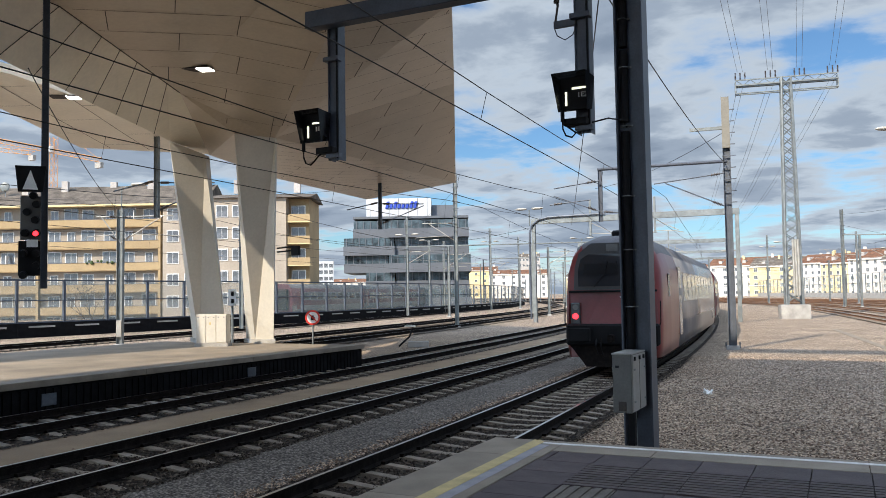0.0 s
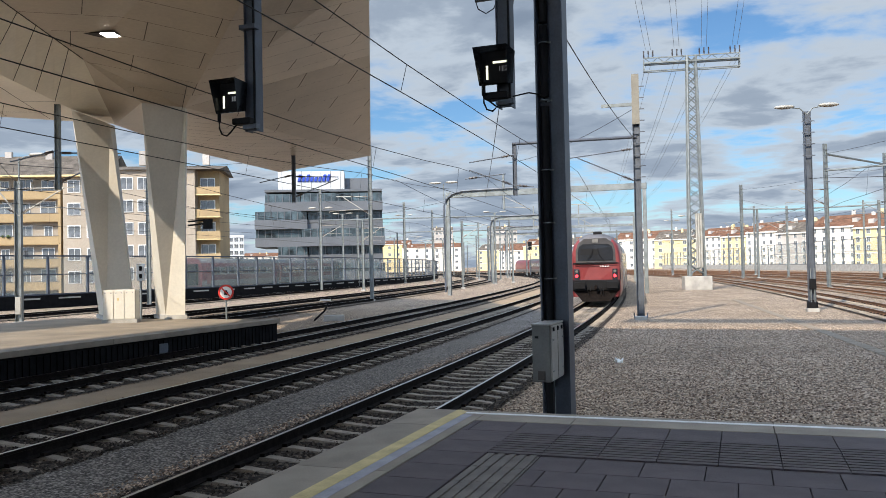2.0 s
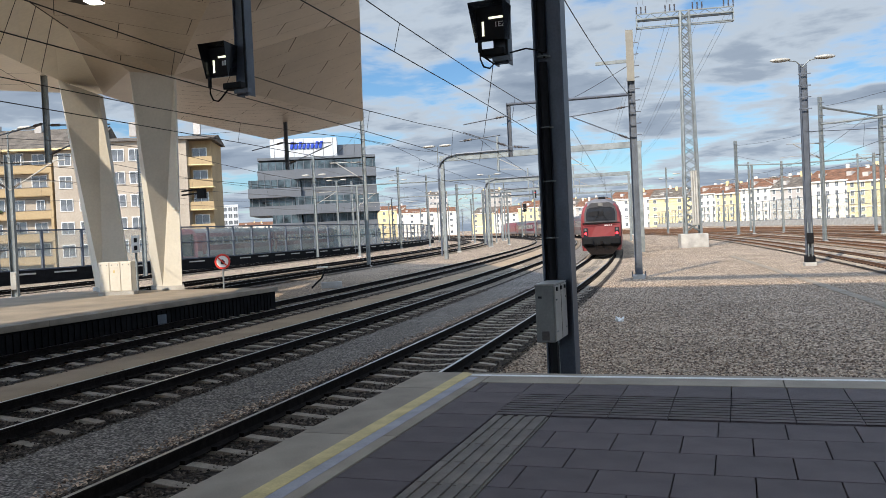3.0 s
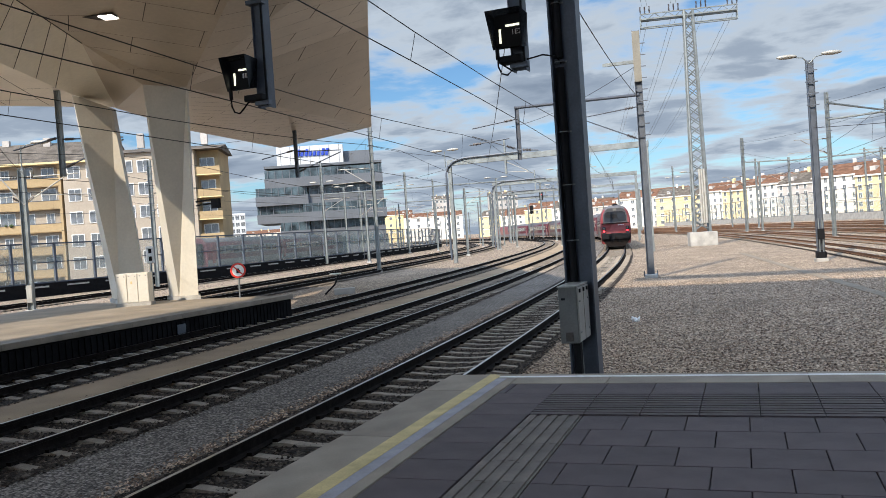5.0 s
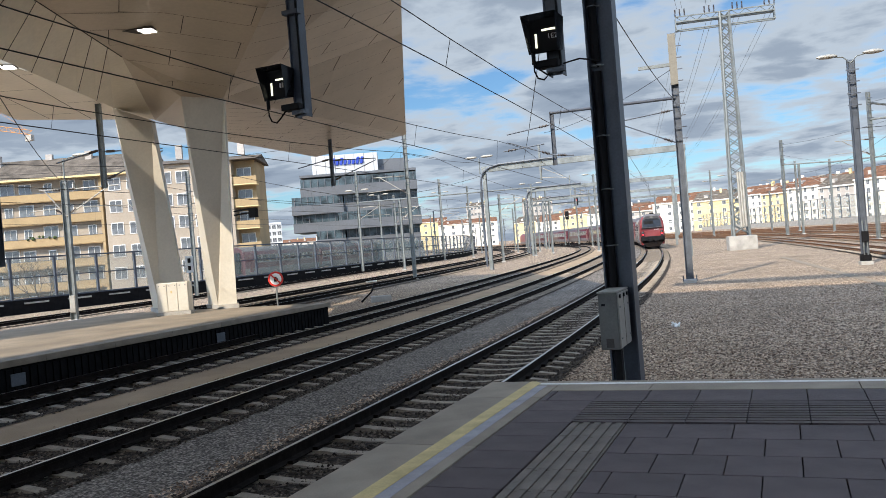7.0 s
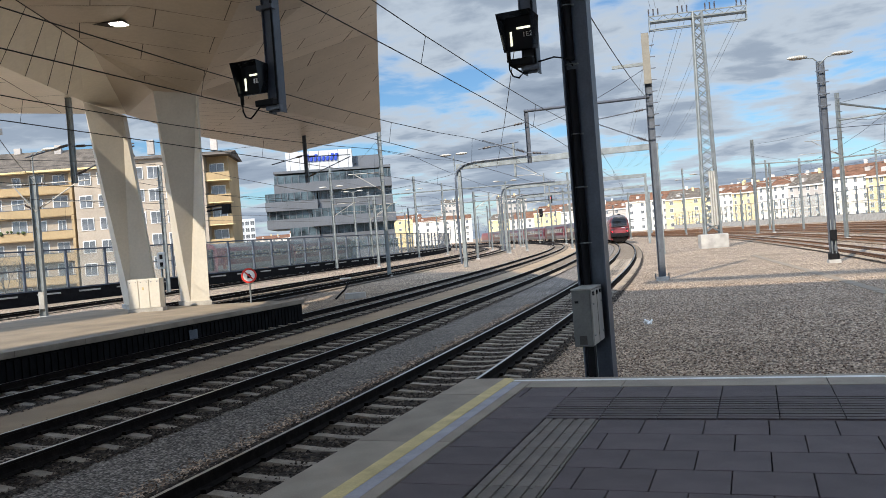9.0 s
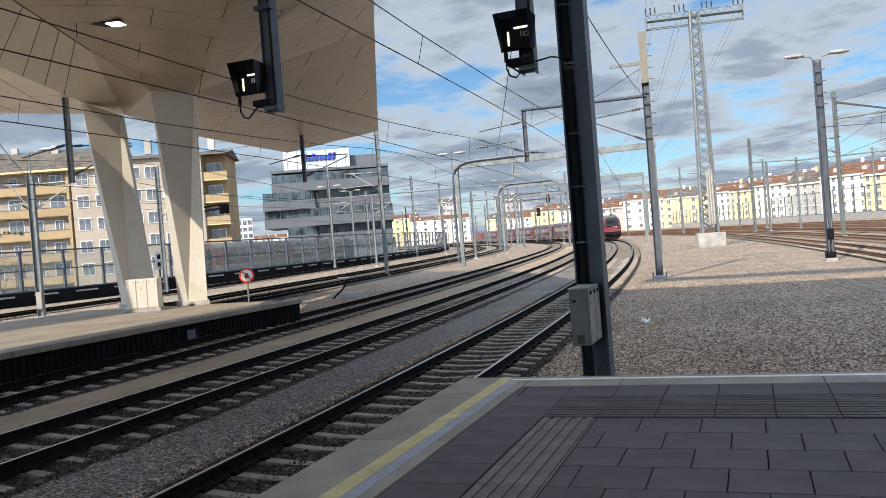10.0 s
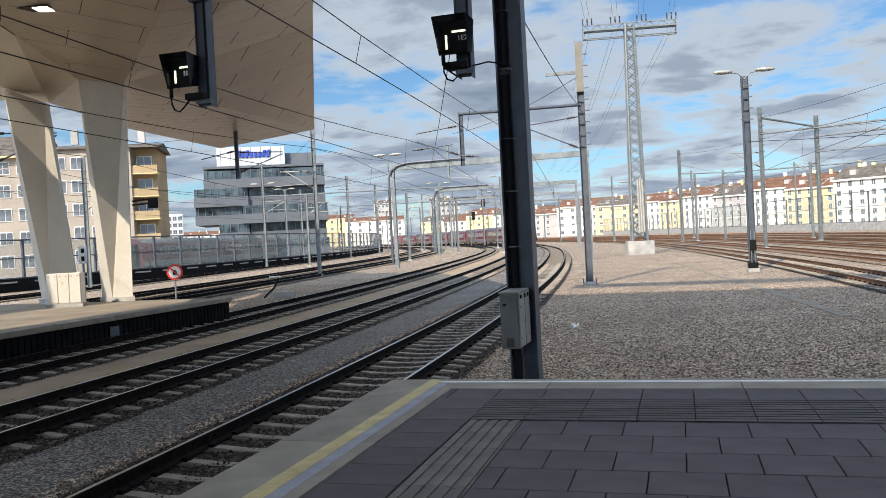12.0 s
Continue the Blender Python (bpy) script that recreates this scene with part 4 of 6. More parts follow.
for x, z, lit in ((-0.38, 2.6, 0), (-0.14, 2.8, 0), (-0.38, 3.06, 0), (-0.14, 3.06, 0), (-0.36, 3.5, 0), (-0.14, 3.5, 1), (-0.16, 3.78, 0), (-0.32, 3.95, 0), (-0.14, 4.12, 0), (-0.2, 4.3, 0)):
    h = B()
    rod(h, (x, -0.13, z), (x, -0.42, z - 0.03), 0.085, 12, 0.075)
    hd = part("lamp_hood", h, "black", ls)
    if lit:
        part("lens", rod(B(), (x, -0.42, z - 0.035), (x, -0.432, z - 0.035), 0.055, 12), "lamp_red", hd, "glowing red lens")
part("letter_plate", box(B(), (-0.22, -0.15, 3.27), (0.22, 0.02, 0.16)), "sign_white", ls)
bm = B()
prism(bm, [(-0.24, 0.0), (0.24, 0.0), (0.3, 0.55), (-0.3, 0.55)], 0, 0.14)
part("speed_board", bm, "black", ls, m=pose(-0.26, -0.12, 4.38, 90, 0, 0))
bm = B()
prism(bm, [(-0.15, 0.04), (0.15, 0.04), (0.0, 0.46)], 0.141, 0.15)
part("triangle", bm, "sign_white", ls, "white triangle", m=pose(-0.26, -0.12, 4.38, 90, 0, 0))


# ---- masts, lamps and gantries ----
RNG = random.Random(11)


def steel_pole(x, y, top, w=0.24, material="galv", label="grey galvanised steel catenary mast in the ballast", turn=None, rungs=0):
    p = thing("catenary_mast", pose(x, y, GROUND - 0.02, 0, 0, RNG.uniform(8, 28) if turn is None else turn), label, "mast", "catenary masts")
    h = top - GROUND
    for sx in (-1, 1):
        part("flange", box(B(), (sx * w / 2, 0, h / 2), (0.02, w, h)), material, p)
    part("web", box(B(), (0, 0, h / 2), (w - 0.02, 0.014, h)), material, p)
    part("foot", box(B(), (0, 0, 0.09), (w * 1.8, w * 1.8, 0.2), bevel=0.02), "concrete", p)
    for k in range(rungs):
        z = h - 0.5 - 0.55 * k
        part("clamp", box(B(), (0.02, -w * 0.55, z), (w * 1.9, 0.04, 0.05)), "galv_dark", p)
    return p


def cantilever(p, z, reach, side=1, material="pale_steel"):
    """Hinged arm that holds the contact wire: top tube, stay, registration arm, insulators."""
    c = B()
    tube(c, [(0, 0, z), (side * reach, 0, z + 0.05)], 0.035, 6)
    tube(c, [(0, 0, z - 1.4), (side * reach * 0.8, 0, z + 0.0)], 0.035, 6)
    tube(c, [(side * reach * 0.3, 0, z - 0.95), (side * (reach + 0.5), 0, z - 1.05), (side * (reach + 0.6), 0, z - 1.2)], 0.022, 5)
    part("cantilever", c, material, p, "pale tube arm for the overhead wire")
    for zz, a in ((z, 0.04), (z - 1.36, 0.65)):
        b = B()
        sheds(b, (side * 0.22, 0, zz + a * 0.22), (side, 0, a), 5, 0.075, 0.065)
        part("insulator", b, "insulator", p)


def lamp_heads(p, z, two=True, span=0.75):
    for sx in ((-1, 1) if two else (1,)):
        b = B()
        tube(b, [(0, 0, z - 0.35), (sx * 0.3, 0, z - 0.05), (sx * span, 0, z + 0.02)], 0.03, 6)
        part("lamp_arm", b, "galv", p)
        h = B()
        bmesh.ops.create_uvsphere(h, u_segments=12, v_segments=8, radius=1, matrix=pose(sx * (span + 0.25), 0, z + 0.06) @ Matrix.Diagonal((0.48, 0.17, 0.11, 1)))
        part("lamp_head", h, "pale_steel", p, "flat pale lamp head")


for x, y, z, rg, cl in ((-27.9, 56.3, 11.0, 8, (7.2, 2.6)), (-32.5, 88.5, 7.0, 2, (6.4, 3.0)), (-41.8, 125.5, 7.8, 3, (6.6, 3)), (-48.2, 157.6, 11.2, 3, None), (-56.0, 124.5, 12.6, 4, (6.8, 3)), (-67.2, 163.7, 13.9, 4, None), (-48.0, 83.5, 11.0, 7, (6.8, 3.2)), (-52.0, 100.3, 9.1, 4, (6.6, 2.6)), (-51.2, 191.5, 14, 3, None), (-3.6, 122.1, 12.3, 6, (7.0, 3)), (-17.6, 163.5, 11.9, 4, (6.6, 3)), (-2.6, 152.8, 11.2, 3, None), (2.2, 122.3, 9.1, 3, (6.8, 3)), (4.7, 76.9, 11.5, 7, (7.6, 3)), (11.2, 94.7, 12.4, 6, (7.4, 3)), (19.3, 207.9, 14.8, 2, None), (-43.1, 49.5, 8.9, 8, (6.4, 2.5))):
    p = steel_pole(x, y, z, 0.34 if z > 12 else 0.26, rungs=rg)
    if cl:
        cantilever(p, cl[0] - GROUND, cl[1], -1 if x > -30 else 1)
    if (x, y) in ((-48.0, 83.5), (2.2, 122.3), (-56.0, 124.5), (-17.6, 163.5)):
        lamp_heads(p, z - GROUND - 2.2)
p = steel_pole(-35.5, 31.3, 6.6, 0.3, label="grey steel catenary mast with a tube arm and a lamp")
cantilever(p, 6.2 - GROUND, 2.8)
cantilever(p, 6.2 - GROUND, 1.3, -1)
part("lamp_post", rod(B(), (0.0, 0.1, 7.0), (0.0, 0.1, 8.6), 0.04, 8), "galv", p)
lamp_heads(p, 8.7, False)
part("rag", box(B(), (0, -0.16, 1.0), (0.28, 0.05, 0.9), bevel=0.02), "pale_steel", p, "pale cover tied round the foot")

# pale distance plate on a post between the pillars; its figures are plain bars
kp = thing("distance_post", pose(-25.6, 29.0, GROUND, 0, 0, 40), "white distance plate with two dark bars on a grey post", "sign")
part("post", rod(B(), (0, 0, 0), (0, 0, 2.9), 0.05, 8), "galv", kp)
pt = part("plate", box(B(), (0, -0.07, 2.55), (0.34, 0.03, 0.75), bevel=0.01), "sign_white", kp)
for z in (2.38, 2.72):
    part("figure_bar", box(B(), (0, -0.09, z), (0.13, 0.012, 0.2)), "black", pt)

# the dark mast with a long beam over the tracks
pb = steel_pole(-5.03, 37.0, 10.1, 0.30, "galv_dark", "blue-grey steel mast with a beam for the overhead line", 8)
part("head_panel", box(B(), (0, -0.165, 9.75), (0.32, 0.02, 2.2)), "beige_panel", pb, "beige panel at the head")
for k in range(9):
    part("clamp", box(B(), (0.12, -0.15, 6.3 + 0.5 * k), (0.5, 0.04, 0.04)), "galv_dark", pb)
part("beam", rod(B(), (0, 0.0, 8.1), (-5.6, 0.35, 8.15), 0.075, 10), "mast_paint", pb)
part("upper_arm", box(B(), (-0.75, 0, 9.55), (1.5, 0.1, 0.14)), "galv", pb)
part("drop_post", hbeam(B(), 2.45, 0.18, 0.18, 0.014, 0.01, 5.75), "mast_paint", pb, m=pose(-5.5, 0.35, 0))
for (x0, z0, x1, z1) in ((-5.5, 6.2, -7.6, 7.0), (-5.5, 7.6, -7.6, 7.35), (-5.5, 6.2, -4.6, 6.1), (-0.1, 6.15, -2.6, 7.3), (-0.1, 7.6, -3.1, 7.3), (-7.8, 6.6, -5.9, 6.75)):
    b = B()
    tube(b, [(x0, 0.1, z0), (x1, 0.1, z1)], 0.03, 6)
    part("wire_arm", b, "galv_dark", pb)
    b = B()
    d = Vector((x1 - x0, 0, z1 - z0)).normalized()
    sheds(b, Vector((x0, 0.1, z0)) + d * 0.2, d, 6, 0.065, 0.065)
    part("insulator", b, "insulator", pb)
for a in (-0.28, 0.28):
    part("bolt", rod(B(), (a, -0.2, 0.1), (a, -0.2, 0.35), 0.03, 6), "galv_dark", pb)

pl = steel_pole(2.12, 43.3, 8.85, 0.30, "galv_dark", "grey steel lamp mast with two flat lamp heads", 10, 4)
lamp_heads(pl, 9.85)
part("switch_box", box(B(), (0, -0.22, 1.35), (0.3, 0.16, 0.5), bevel=0.02), "black", pl)
for a in (-0.08, 0.08):
    part("conduit", rod(B(), (a, -0.2, 0.2), (a, -0.2, 2.1), 0.03, 6), "galv", pl)
part("foot_cover", box(B(), (0, 0, 0.32), (0.46, 0.46, 0.5), bevel=0.1), "black", pl)


def gantry(a, b, z, label, w=0.3):
    """A beam on two legs over the tracks, its ends bent down in a curve on one side."""
    a, b = Vector((*a, GROUND)), Vector((*b, GROUND))
    turn = math.degrees(math.atan2(b.y - a.y, b.x - a.x))
    L = (b - a).length
    g = thing("gantry", pose(a.x, a.y, GROUND, 0, 0, turn), label, "gantry", "gantries")
    h = z - GROUND
    part("beam", box(B(), (L / 2, 0, h - 0.25), (L + 0.4, 0.3, 0.5), bevel=0.01), "galv", g)
    for x in (0, L):
        part("leg", box(B(), (x, 0, h / 2 - 0.27), (w, w, h - 0.5)), "galv", g)
    for x in (L * 0.3, L * 0.62):
        part("drop_post", box(B(), (x, -0.05, h - 0.2), (0.16, 0.16, 3.0)), "galv", g)
        bm = B()
        tube(bm, [(x, -0.05, h - 1.5), (x + 1.6, -0.05, h - 1.6), (x + 2.3, -0.05, h - 1.75)], 0.03, 5)
        tube(bm, [(x, -0.05, h - 0.6), (x + 1.9, -0.05, h - 1.55)], 0.03, 5)
        part("wire_arm", bm, "pale_steel", g)
    bm = B()
    tube(bm, [(-0.3, -0.25, 0.3), (-0.3, -0.25, h - 1.2), (-0.1, -0.25, h - 0.6), (0.5, -0.25, h - 0.15), (1.4, -0.25, h + 0.05), (L * 0.38, -0.25, h + 0.1)], 0.09, 8)
    part("cable_duct", bm, "galv_dark", g)
    return g


g1 = gantry((-26.2, 68.2), (-9.3, 69.3), 8.3, "grey steel gantry over three tracks with hanging wire posts")
part("lamp_post", rod(B(), (-0.4, 0, 8.5), (-0.4, 0, 9.9), 0.05, 8), "galv", g1)
b = B()
for sx in (-1, 1):
    bmesh.ops.create_uvsphere(b, u_segments=10, v_segments=6, radius=1, matrix=pose(-0.4 + sx * 0.75, 0, 10.0) @ Matrix.Diagonal((0.6, 0.2, 0.12, 1)))
part("lamp_head", b, "pale_steel", g1)
gantry((-36.2, 110.8), (-17.0, 113.5), 8.6, "grey steel gantry farther along the tracks")
gantry((-50.2, 162.3), (-25.2, 167.0), 9.6, "far grey steel gantry over the curve", 0.36)
gantry((-70.0, 212.0), (-33.0, 224.0), 10.4, "far grey steel gantry over the curve", 0.4)
for x, y, z in ((-34.9, 107.9, 9.1), (-44.5, 140, 10.5)):
    p = steel_pole(x, y, z, 0.2, label="slim grey lamp mast between the tracks")
    lamp_heads(p, z - GROUND, True, 0.9)

# many slim masts along the farther tracks
FAR = random.Random(21)
for off, s0, s1, ds in ((-6.6, 112, 330, 46), (-13.4, 118, 330, 52), (-20.3, 96, 330, 48), (-27.5, 88, 330, 55), (-38.0, 120, 330, 60), (5.5, 150, 330, 50), (10.5, 112, 330, 55), (21.0, 120, 330, 58), (31.0, 105, 320, 62)):
    s1_ = s0
    while s1_ < s1:
        x, y, a = on_line(s1_ + FAR.uniform(-6, 6), off)
        top = FAR.uniform(7.2, 10.5)
        p = steel_pole(x, y, top, 0.26, label="far grey steel mast beside the tracks", turn=math.degrees(a))
        if FAR.random() < 0.6:
            cantilever(p, 6.3 - GROUND, 2.6, FAR.choice((-1, 1)))
        elif FAR.random() < 0.6:
            lamp_heads(p, top - GROUND, True, 0.8)
        s1_ += ds


def span(a, b, r, label):
    """A thin beam between two masts."""
    return solo("cross_span", rod(B(), a, b, r, 6), "galv", label, "beam", "cross spans")


span((4.7, 76.9, 10.6), (11.2, 94.7, 11.2), 0.10, "grey tube beam between two masts")
span((4.7, 76.9, 9.2), (26, 70, 9.3), 0.09, "grey tube beam over rusty tracks")
span((11.2, 94.7, 10.2), (42, 84, 10.4), 0.10, "grey tube beam over rusty tracks")
span((11.2, 94.7, 8.6), (42, 84, 8.8), 0.08, "grey tube beam over rusty tracks")
span((-3.6, 122.1, 8.9), (2.2, 122.3, 8.7), 0.09, "grey tube beam between two masts")
span((2.2, 122.3, 8.6), (24, 118, 8.6), 0.10, "grey tube beam over rusty tracks")
span((-56.0, 124.5, 7.6), (-36, 131, 7.6), 0.10, "grey tube beam over pale ballast and tracks")
span((-48.0, 83.5, 7.4), (-28, 90, 7.4), 0.08, "grey tube beam over pale ballast and tracks")

# wire posts hung from the roof
for x, y, z0, z1 in ((-26.35, 25.2, 5.15, 8.7), (-25.1, 41.0, 5.6, 8.75)):
    h = thing("wire_hanger", pose(x, y, 0, 0, 0, 18), "grey steel post hung from the roof with an insulated wire arm", "post", "wire hangers")
    steel = "galv" if z0 < 5.3 else "galv_dark"
    for sx in (-1, 1):
        part("flange", box(B(), (sx * 0.09, 0, (z0 + z1) / 2), (0.016, 0.18, z1 - z0)), steel, h)
    part("web", box(B(), (0, 0, (z0 + z1) / 2), (0.16, 0.012, z1 - z0)), steel, h)
    for q0, q1 in (((0, 0, z0 + 0.3), (2.6, 0, z0 + 1.3)), ((0, 0, z0 + 1.5), (2.6, 0, z0 + 1.4)), ((0, 0, z0 + 1.6), (-2.0, 0, z0 + 1.2))):
        part("wire_arm", tube(B(), [q0, q1], 0.03, 6), "galv_dark", h)
        d = (Vector(q1) - Vector(q0)).normalized()
        part("insulator", rod(B(), Vector(q0) + d * 0.2, Vector(q0) + d * 0.55, 0.055, 8), "insulator", h)

# far light signals
for x, y, z, lit in ((-52.3, 196.0, 10.5, 1), (-56.0, 200.0, 7.4, 0)):
    s = thing("light_signal", pose(x, y, GROUND, 0, 0, 14), "far black light signal on a grey post", "signal", "far light signals")
    part("post", rod(B(), (0, 0.1, 0), (0, 0.1, z), 0.09, 8), "galv", s)
    part("board", box(B(), (0, 0, z), (0.9, 0.2, 2.1), bevel=0.1), "black", s)
    if lit:
        part("lens", rod(B(), (0, -0.1, z + 0.3), (0, -0.16, z + 0.3), 0.16, 10), "lamp_red", s)

# ---- lattice tower of the feeder line ----
tw = thing("lattice_tower", pose(-6.0, 77.3, GROUND, 0, 0, 12), "tall grey lattice tower on a concrete block, a cross-arm on top", "tower")
part("concrete_block", box(B(), (0, 0, 0.6), (2.35, 2.2, 1.25), bevel=0.03), "concrete", tw, "weathered cast concrete foot")
H = 21.0
half = lambda z: 0.66 - 0.30 * (z - 1.2) / H
for sx in (-1, 1):
    for sy in (-1, 1):
        part("leg", rod(B(), (sx * half(1.2), sy * half(1.2), 1.2), (sx * half(H), sy * half(H), H), 0.11, 6), "galv", tw)
z = 1.4
k = 0
while z < H - 0.8:
    z2 = z + 0.85
    for sx, sy, tx, ty in ((-1, -1, 1, -1), (1, -1, 1, 1), (1, 1, -1, 1), (-1, 1, -1, -1)):
        if k % 2:
            sx, sy, tx, ty = tx, ty, sx, sy
        part("brace", rod(B(), (sx * half(z), sy * half(z), z), (tx * half(z2), ty * half(z2), z2), 0.045, 4), "galv", tw)
        part("brace", rod(B(), (tx * half(z), ty * half(z), z), (sx * half(z2), sy * half(z2), z2), 0.04, 4), "galv", tw)
    z, k = z2, k + 1
for zz in (19.85, 20.55):
    for yy in (-0.3, 0.3):
        part("arm_chord", rod(B(), (-4.15, yy, zz), (4.15, yy, zz), 0.06 if zz < 20 else 0.1, 6), "galv", tw)
bm = B()
for k in range(14):
    x0 = -4.1 + 8.2 * k / 14
    rod(bm, (x0, -0.3, 20.55 if k % 2 else 21.0), (x0 + 8.2 / 14, -0.3, 21.0 if k % 2 else 20.55), 0.03, 4)
box(bm, (0, -0.3, 21.02), (8.4, 0.1, 0.1))
part("arm_truss", bm, "galv", tw)
for sx in (-1, 1):
    part("arm_end", box(B(), (sx * 4.15, 0, 20.35), (0.08, 0.7, 1.1)), "galv", tw)
ARM = []
for cx in (-3.75, -1.25, 1.1, 3.75):
    for dx in (-0.4, 0, 0.4):
        b = B()
        sheds(b, (cx + dx, -0.3, 21.05), (0, 0, 1), 6, 0.11, 0.075)
        part("insulator", b, "insulator", tw)
    ARM.append(cx)
for yy in (-0.2, 0.0, 0.2):
    part("white_duct", rod(B(), (yy + 0.2, -0.78, 2.0), (yy + 0.2, -0.66, 6.8), 0.11, 8), "pale_steel", tw)

# ---- overhead wires ----
feed = Vector((-0.083, 0.9965, 0))
for cx in ARM:
    for dx in (-0.22, 0.22):
        p0 = tw.matrix_world @ Vector((cx + dx, -0.3, 21.75))
        solo("feeder_wire", tube(B(), sag(p0, p0 - feed * 150 + Vector((0, 0, 9.5)), 1.0, 10), 0.013, 4), "wire_pale", "thin dark feeder wire", "wire", "overhead wires")
        p1 = p0 + Vector((-0.05, 0.3, -1.2))
        solo("feeder_wire", tube(B(), sag(p1, p1 + Vector((-32, 150, -2)), 3.0, 10), 0.015, 4), "wire_pale", "thin dark feeder wire beyond the tower", "wire", "overhead wires")


def overhead(off, s0, s1, spans, zc=4.78, zm=6.1):
    """Contact wire, carrying wire and droppers over one track."""
    pts = [Vector((*on_line(s, off + 0.12 * (1 if (s // 50) % 2 else -1))[:2], zc)) for s in range(s0, s1 + 1, 5)]
    w = thing("overhead_line", pose(0, 0, 0), "thin dark contact wire hung from a carrying wire", "wire", "overhead wires")
    part("contact_wire", tube(B(), pts, 0.011, 4), "wire", w)
    up = []
    for s in range(s0, s1 + 1, 5):
        f = ((s - spans[0]) % spans[1]) / spans[1]
        up.append(Vector((*on_line(s, off)[:2], zm - 0.85 * 4 * f * (1 - f))))
    part("carrying_wire", tube(B(), up, 0.011, 4), "wire", w)
    for k in range(2, len(pts) - 1, 2):
        if k < 26:
            part("dropper", rod(B(), pts[k], up[k], 0.006, 4), "wire", w)


overhead(0.0, -40, 330, (33.5, 45))
overhead(-4.45, -40, 330, (33.5, 45))
overhead(-8.8, -40, 330, (33.5, 45))
overhead(-18.0, -40, 300, (28, 45))
overhead(-22.6, -40, 300, (28, 45))
overhead(13.4, 20, 300, (40, 45))
overhead(18.0, 20, 300, (40, 45))
overhead(-33.0, -10, 300, (40, 45))
# cross wires and stays
for a, b, d in (((-2.5, 11.2, 8.0), (-22, 66, 7.4), 0.5), ((-3.2, 11.2, 6.9), (-5.1, 37, 7.2), 0.3), ((-5.2, 37, 8.5), (-18, 60, 9.5), 0.4), ((-15.7, 11.5, 6.8), (-35, 31, 6.3), 0.4), ((-28, 56, 9.5), (-48, 83, 9.6), 0.5), ((-28, 56, 8.9), (-26, 68, 8.6), 0.2), ((-48, 83, 9.9), (-56, 124, 11), 0.8), ((4.7, 76.9, 10.6), (19.3, 30, 10.5), 0.8), ((11.2, 94.7, 11), (40, 60, 11.5), 1.0), ((4.7, 76.9, 9.4), (11.2, 94.7, 10.8), 0.3), ((11.2, 94.7, 11.6), (-3.6, 122, 11.6), 0.5), ((2.12, 43.3, 5.6), (30, 40, 5.8), 0.4), ((-3.6, 122, 10.2), (19, 208, 12), 1.0), ((-28, 56, 10.6), (-60, 40, 9.8), 0.8), ((-26, 68.2, 7.6), (-48, 83, 7.6), 0.4)):
    solo("stay_wire", tube(B(), sag(a, b, d, 12), 0.014, 4), "wire", "thin dark stay wire between masts", "wire", "overhead wires")

# ---- point lever and ground clutter ----
lv = thing("point_lever", pose(-19.9, 34.9, GROUND, 0, 0, 30), "bent black lever with a pale weight beside a concrete block", "lever")
part("block", box(B(), (0.6, 0, 0.14), (1.0, 0.5, 0.3), bevel=0.02), "concrete", lv)
part("arm", tube(B(), [(-0.35, 0, 0.05), (-0.1, 0, 0.28), (0.15, 0, 0.5), (0.35, 0, 0.95)], 0.045, 8), "black", lv)
part("weight", box(B(), (0.2, 0, 1.02), (0.55, 0.14, 0.07), bevel=0.02), "sign_white", lv)
bm = B()
for k in range(7):
    rod(bm, (0.06 * math.cos(k * 2.4), 0.09 * math.sin(k * 2.4), 0.0), (0.10 * math.cos(k * 2.4 + 1), 0.12 * math.sin(k * 2.4 + 1), 0.05 + 0.01 * k), 0.04, 5, 0.02)
solo("litter", bm, "sign_white", "crumpled piece of white litter lying on ballast", "litter", m=pose(-3.2, 20.8, GROUND + 0.01))
duct = thing("cable_trough", pose(0, 0, 0), "flat concrete cable trough let into the ballast", "trough", kind="structure")
for k in range(34):
    a, b = Vector((-2.0, 56.8, 0)), Vector((3.4, 22.3, 0))
    c = a.lerp(b, (k + 0.5) / 34)
    part("trough_cover", box(B(), (0, 0, 0.0), (0.36, 1.0, 0.05), bevel=0.006), "trough", duct, m=pose(c.x, c.y, GROUND - 0.01, 0, 0, math.degrees(math.atan2(b.x - a.x, a.y - b.y))))


# ---- the train ----
SECT = [(-1.34, 0.40), (-1.39, 0.72), (-1.412, 1.25), (-1.412, 2.3), (-1.37, 2.95), (-1.24, 3.42), (-0.95, 3.80), (-0.45, 4.0)]
SECT = SECT + [(-x, z) for x, z in SECT[::-1]]


def car_body(ys, split=1.2, roof_from=3.35):
    """A lofted shell. ys: rows of place, width factor, height factor, lean of the upper part."""
    bm = B()
    rings = []
    for y, sx, sz, lean in ys:
        rings.append([bm.verts.new((x * sx, y + lean * max(0, z - 1.9), 0.40 + (z - 0.40) * sz)) for x, z in SECT])
    k = len(SECT)
    for a, b in zip(rings, rings[1:]):
        for j in range(k):
            q = (a[j], a[(j + 1) % k], b[(j + 1) % k], b[j])
            f = bm.faces.new(q)
            zc = sum(v.co.z for v in q) / 4
            f.material_index = 1 if zc < split else 2 if zc > roof_from else 0
            f.smooth = True
    bm.faces.new(rings[0][::-1]), bm.faces.new(rings[-1])
    bmesh.ops.recalc_face_normals(bm, faces=bm.faces[:])
    return bm


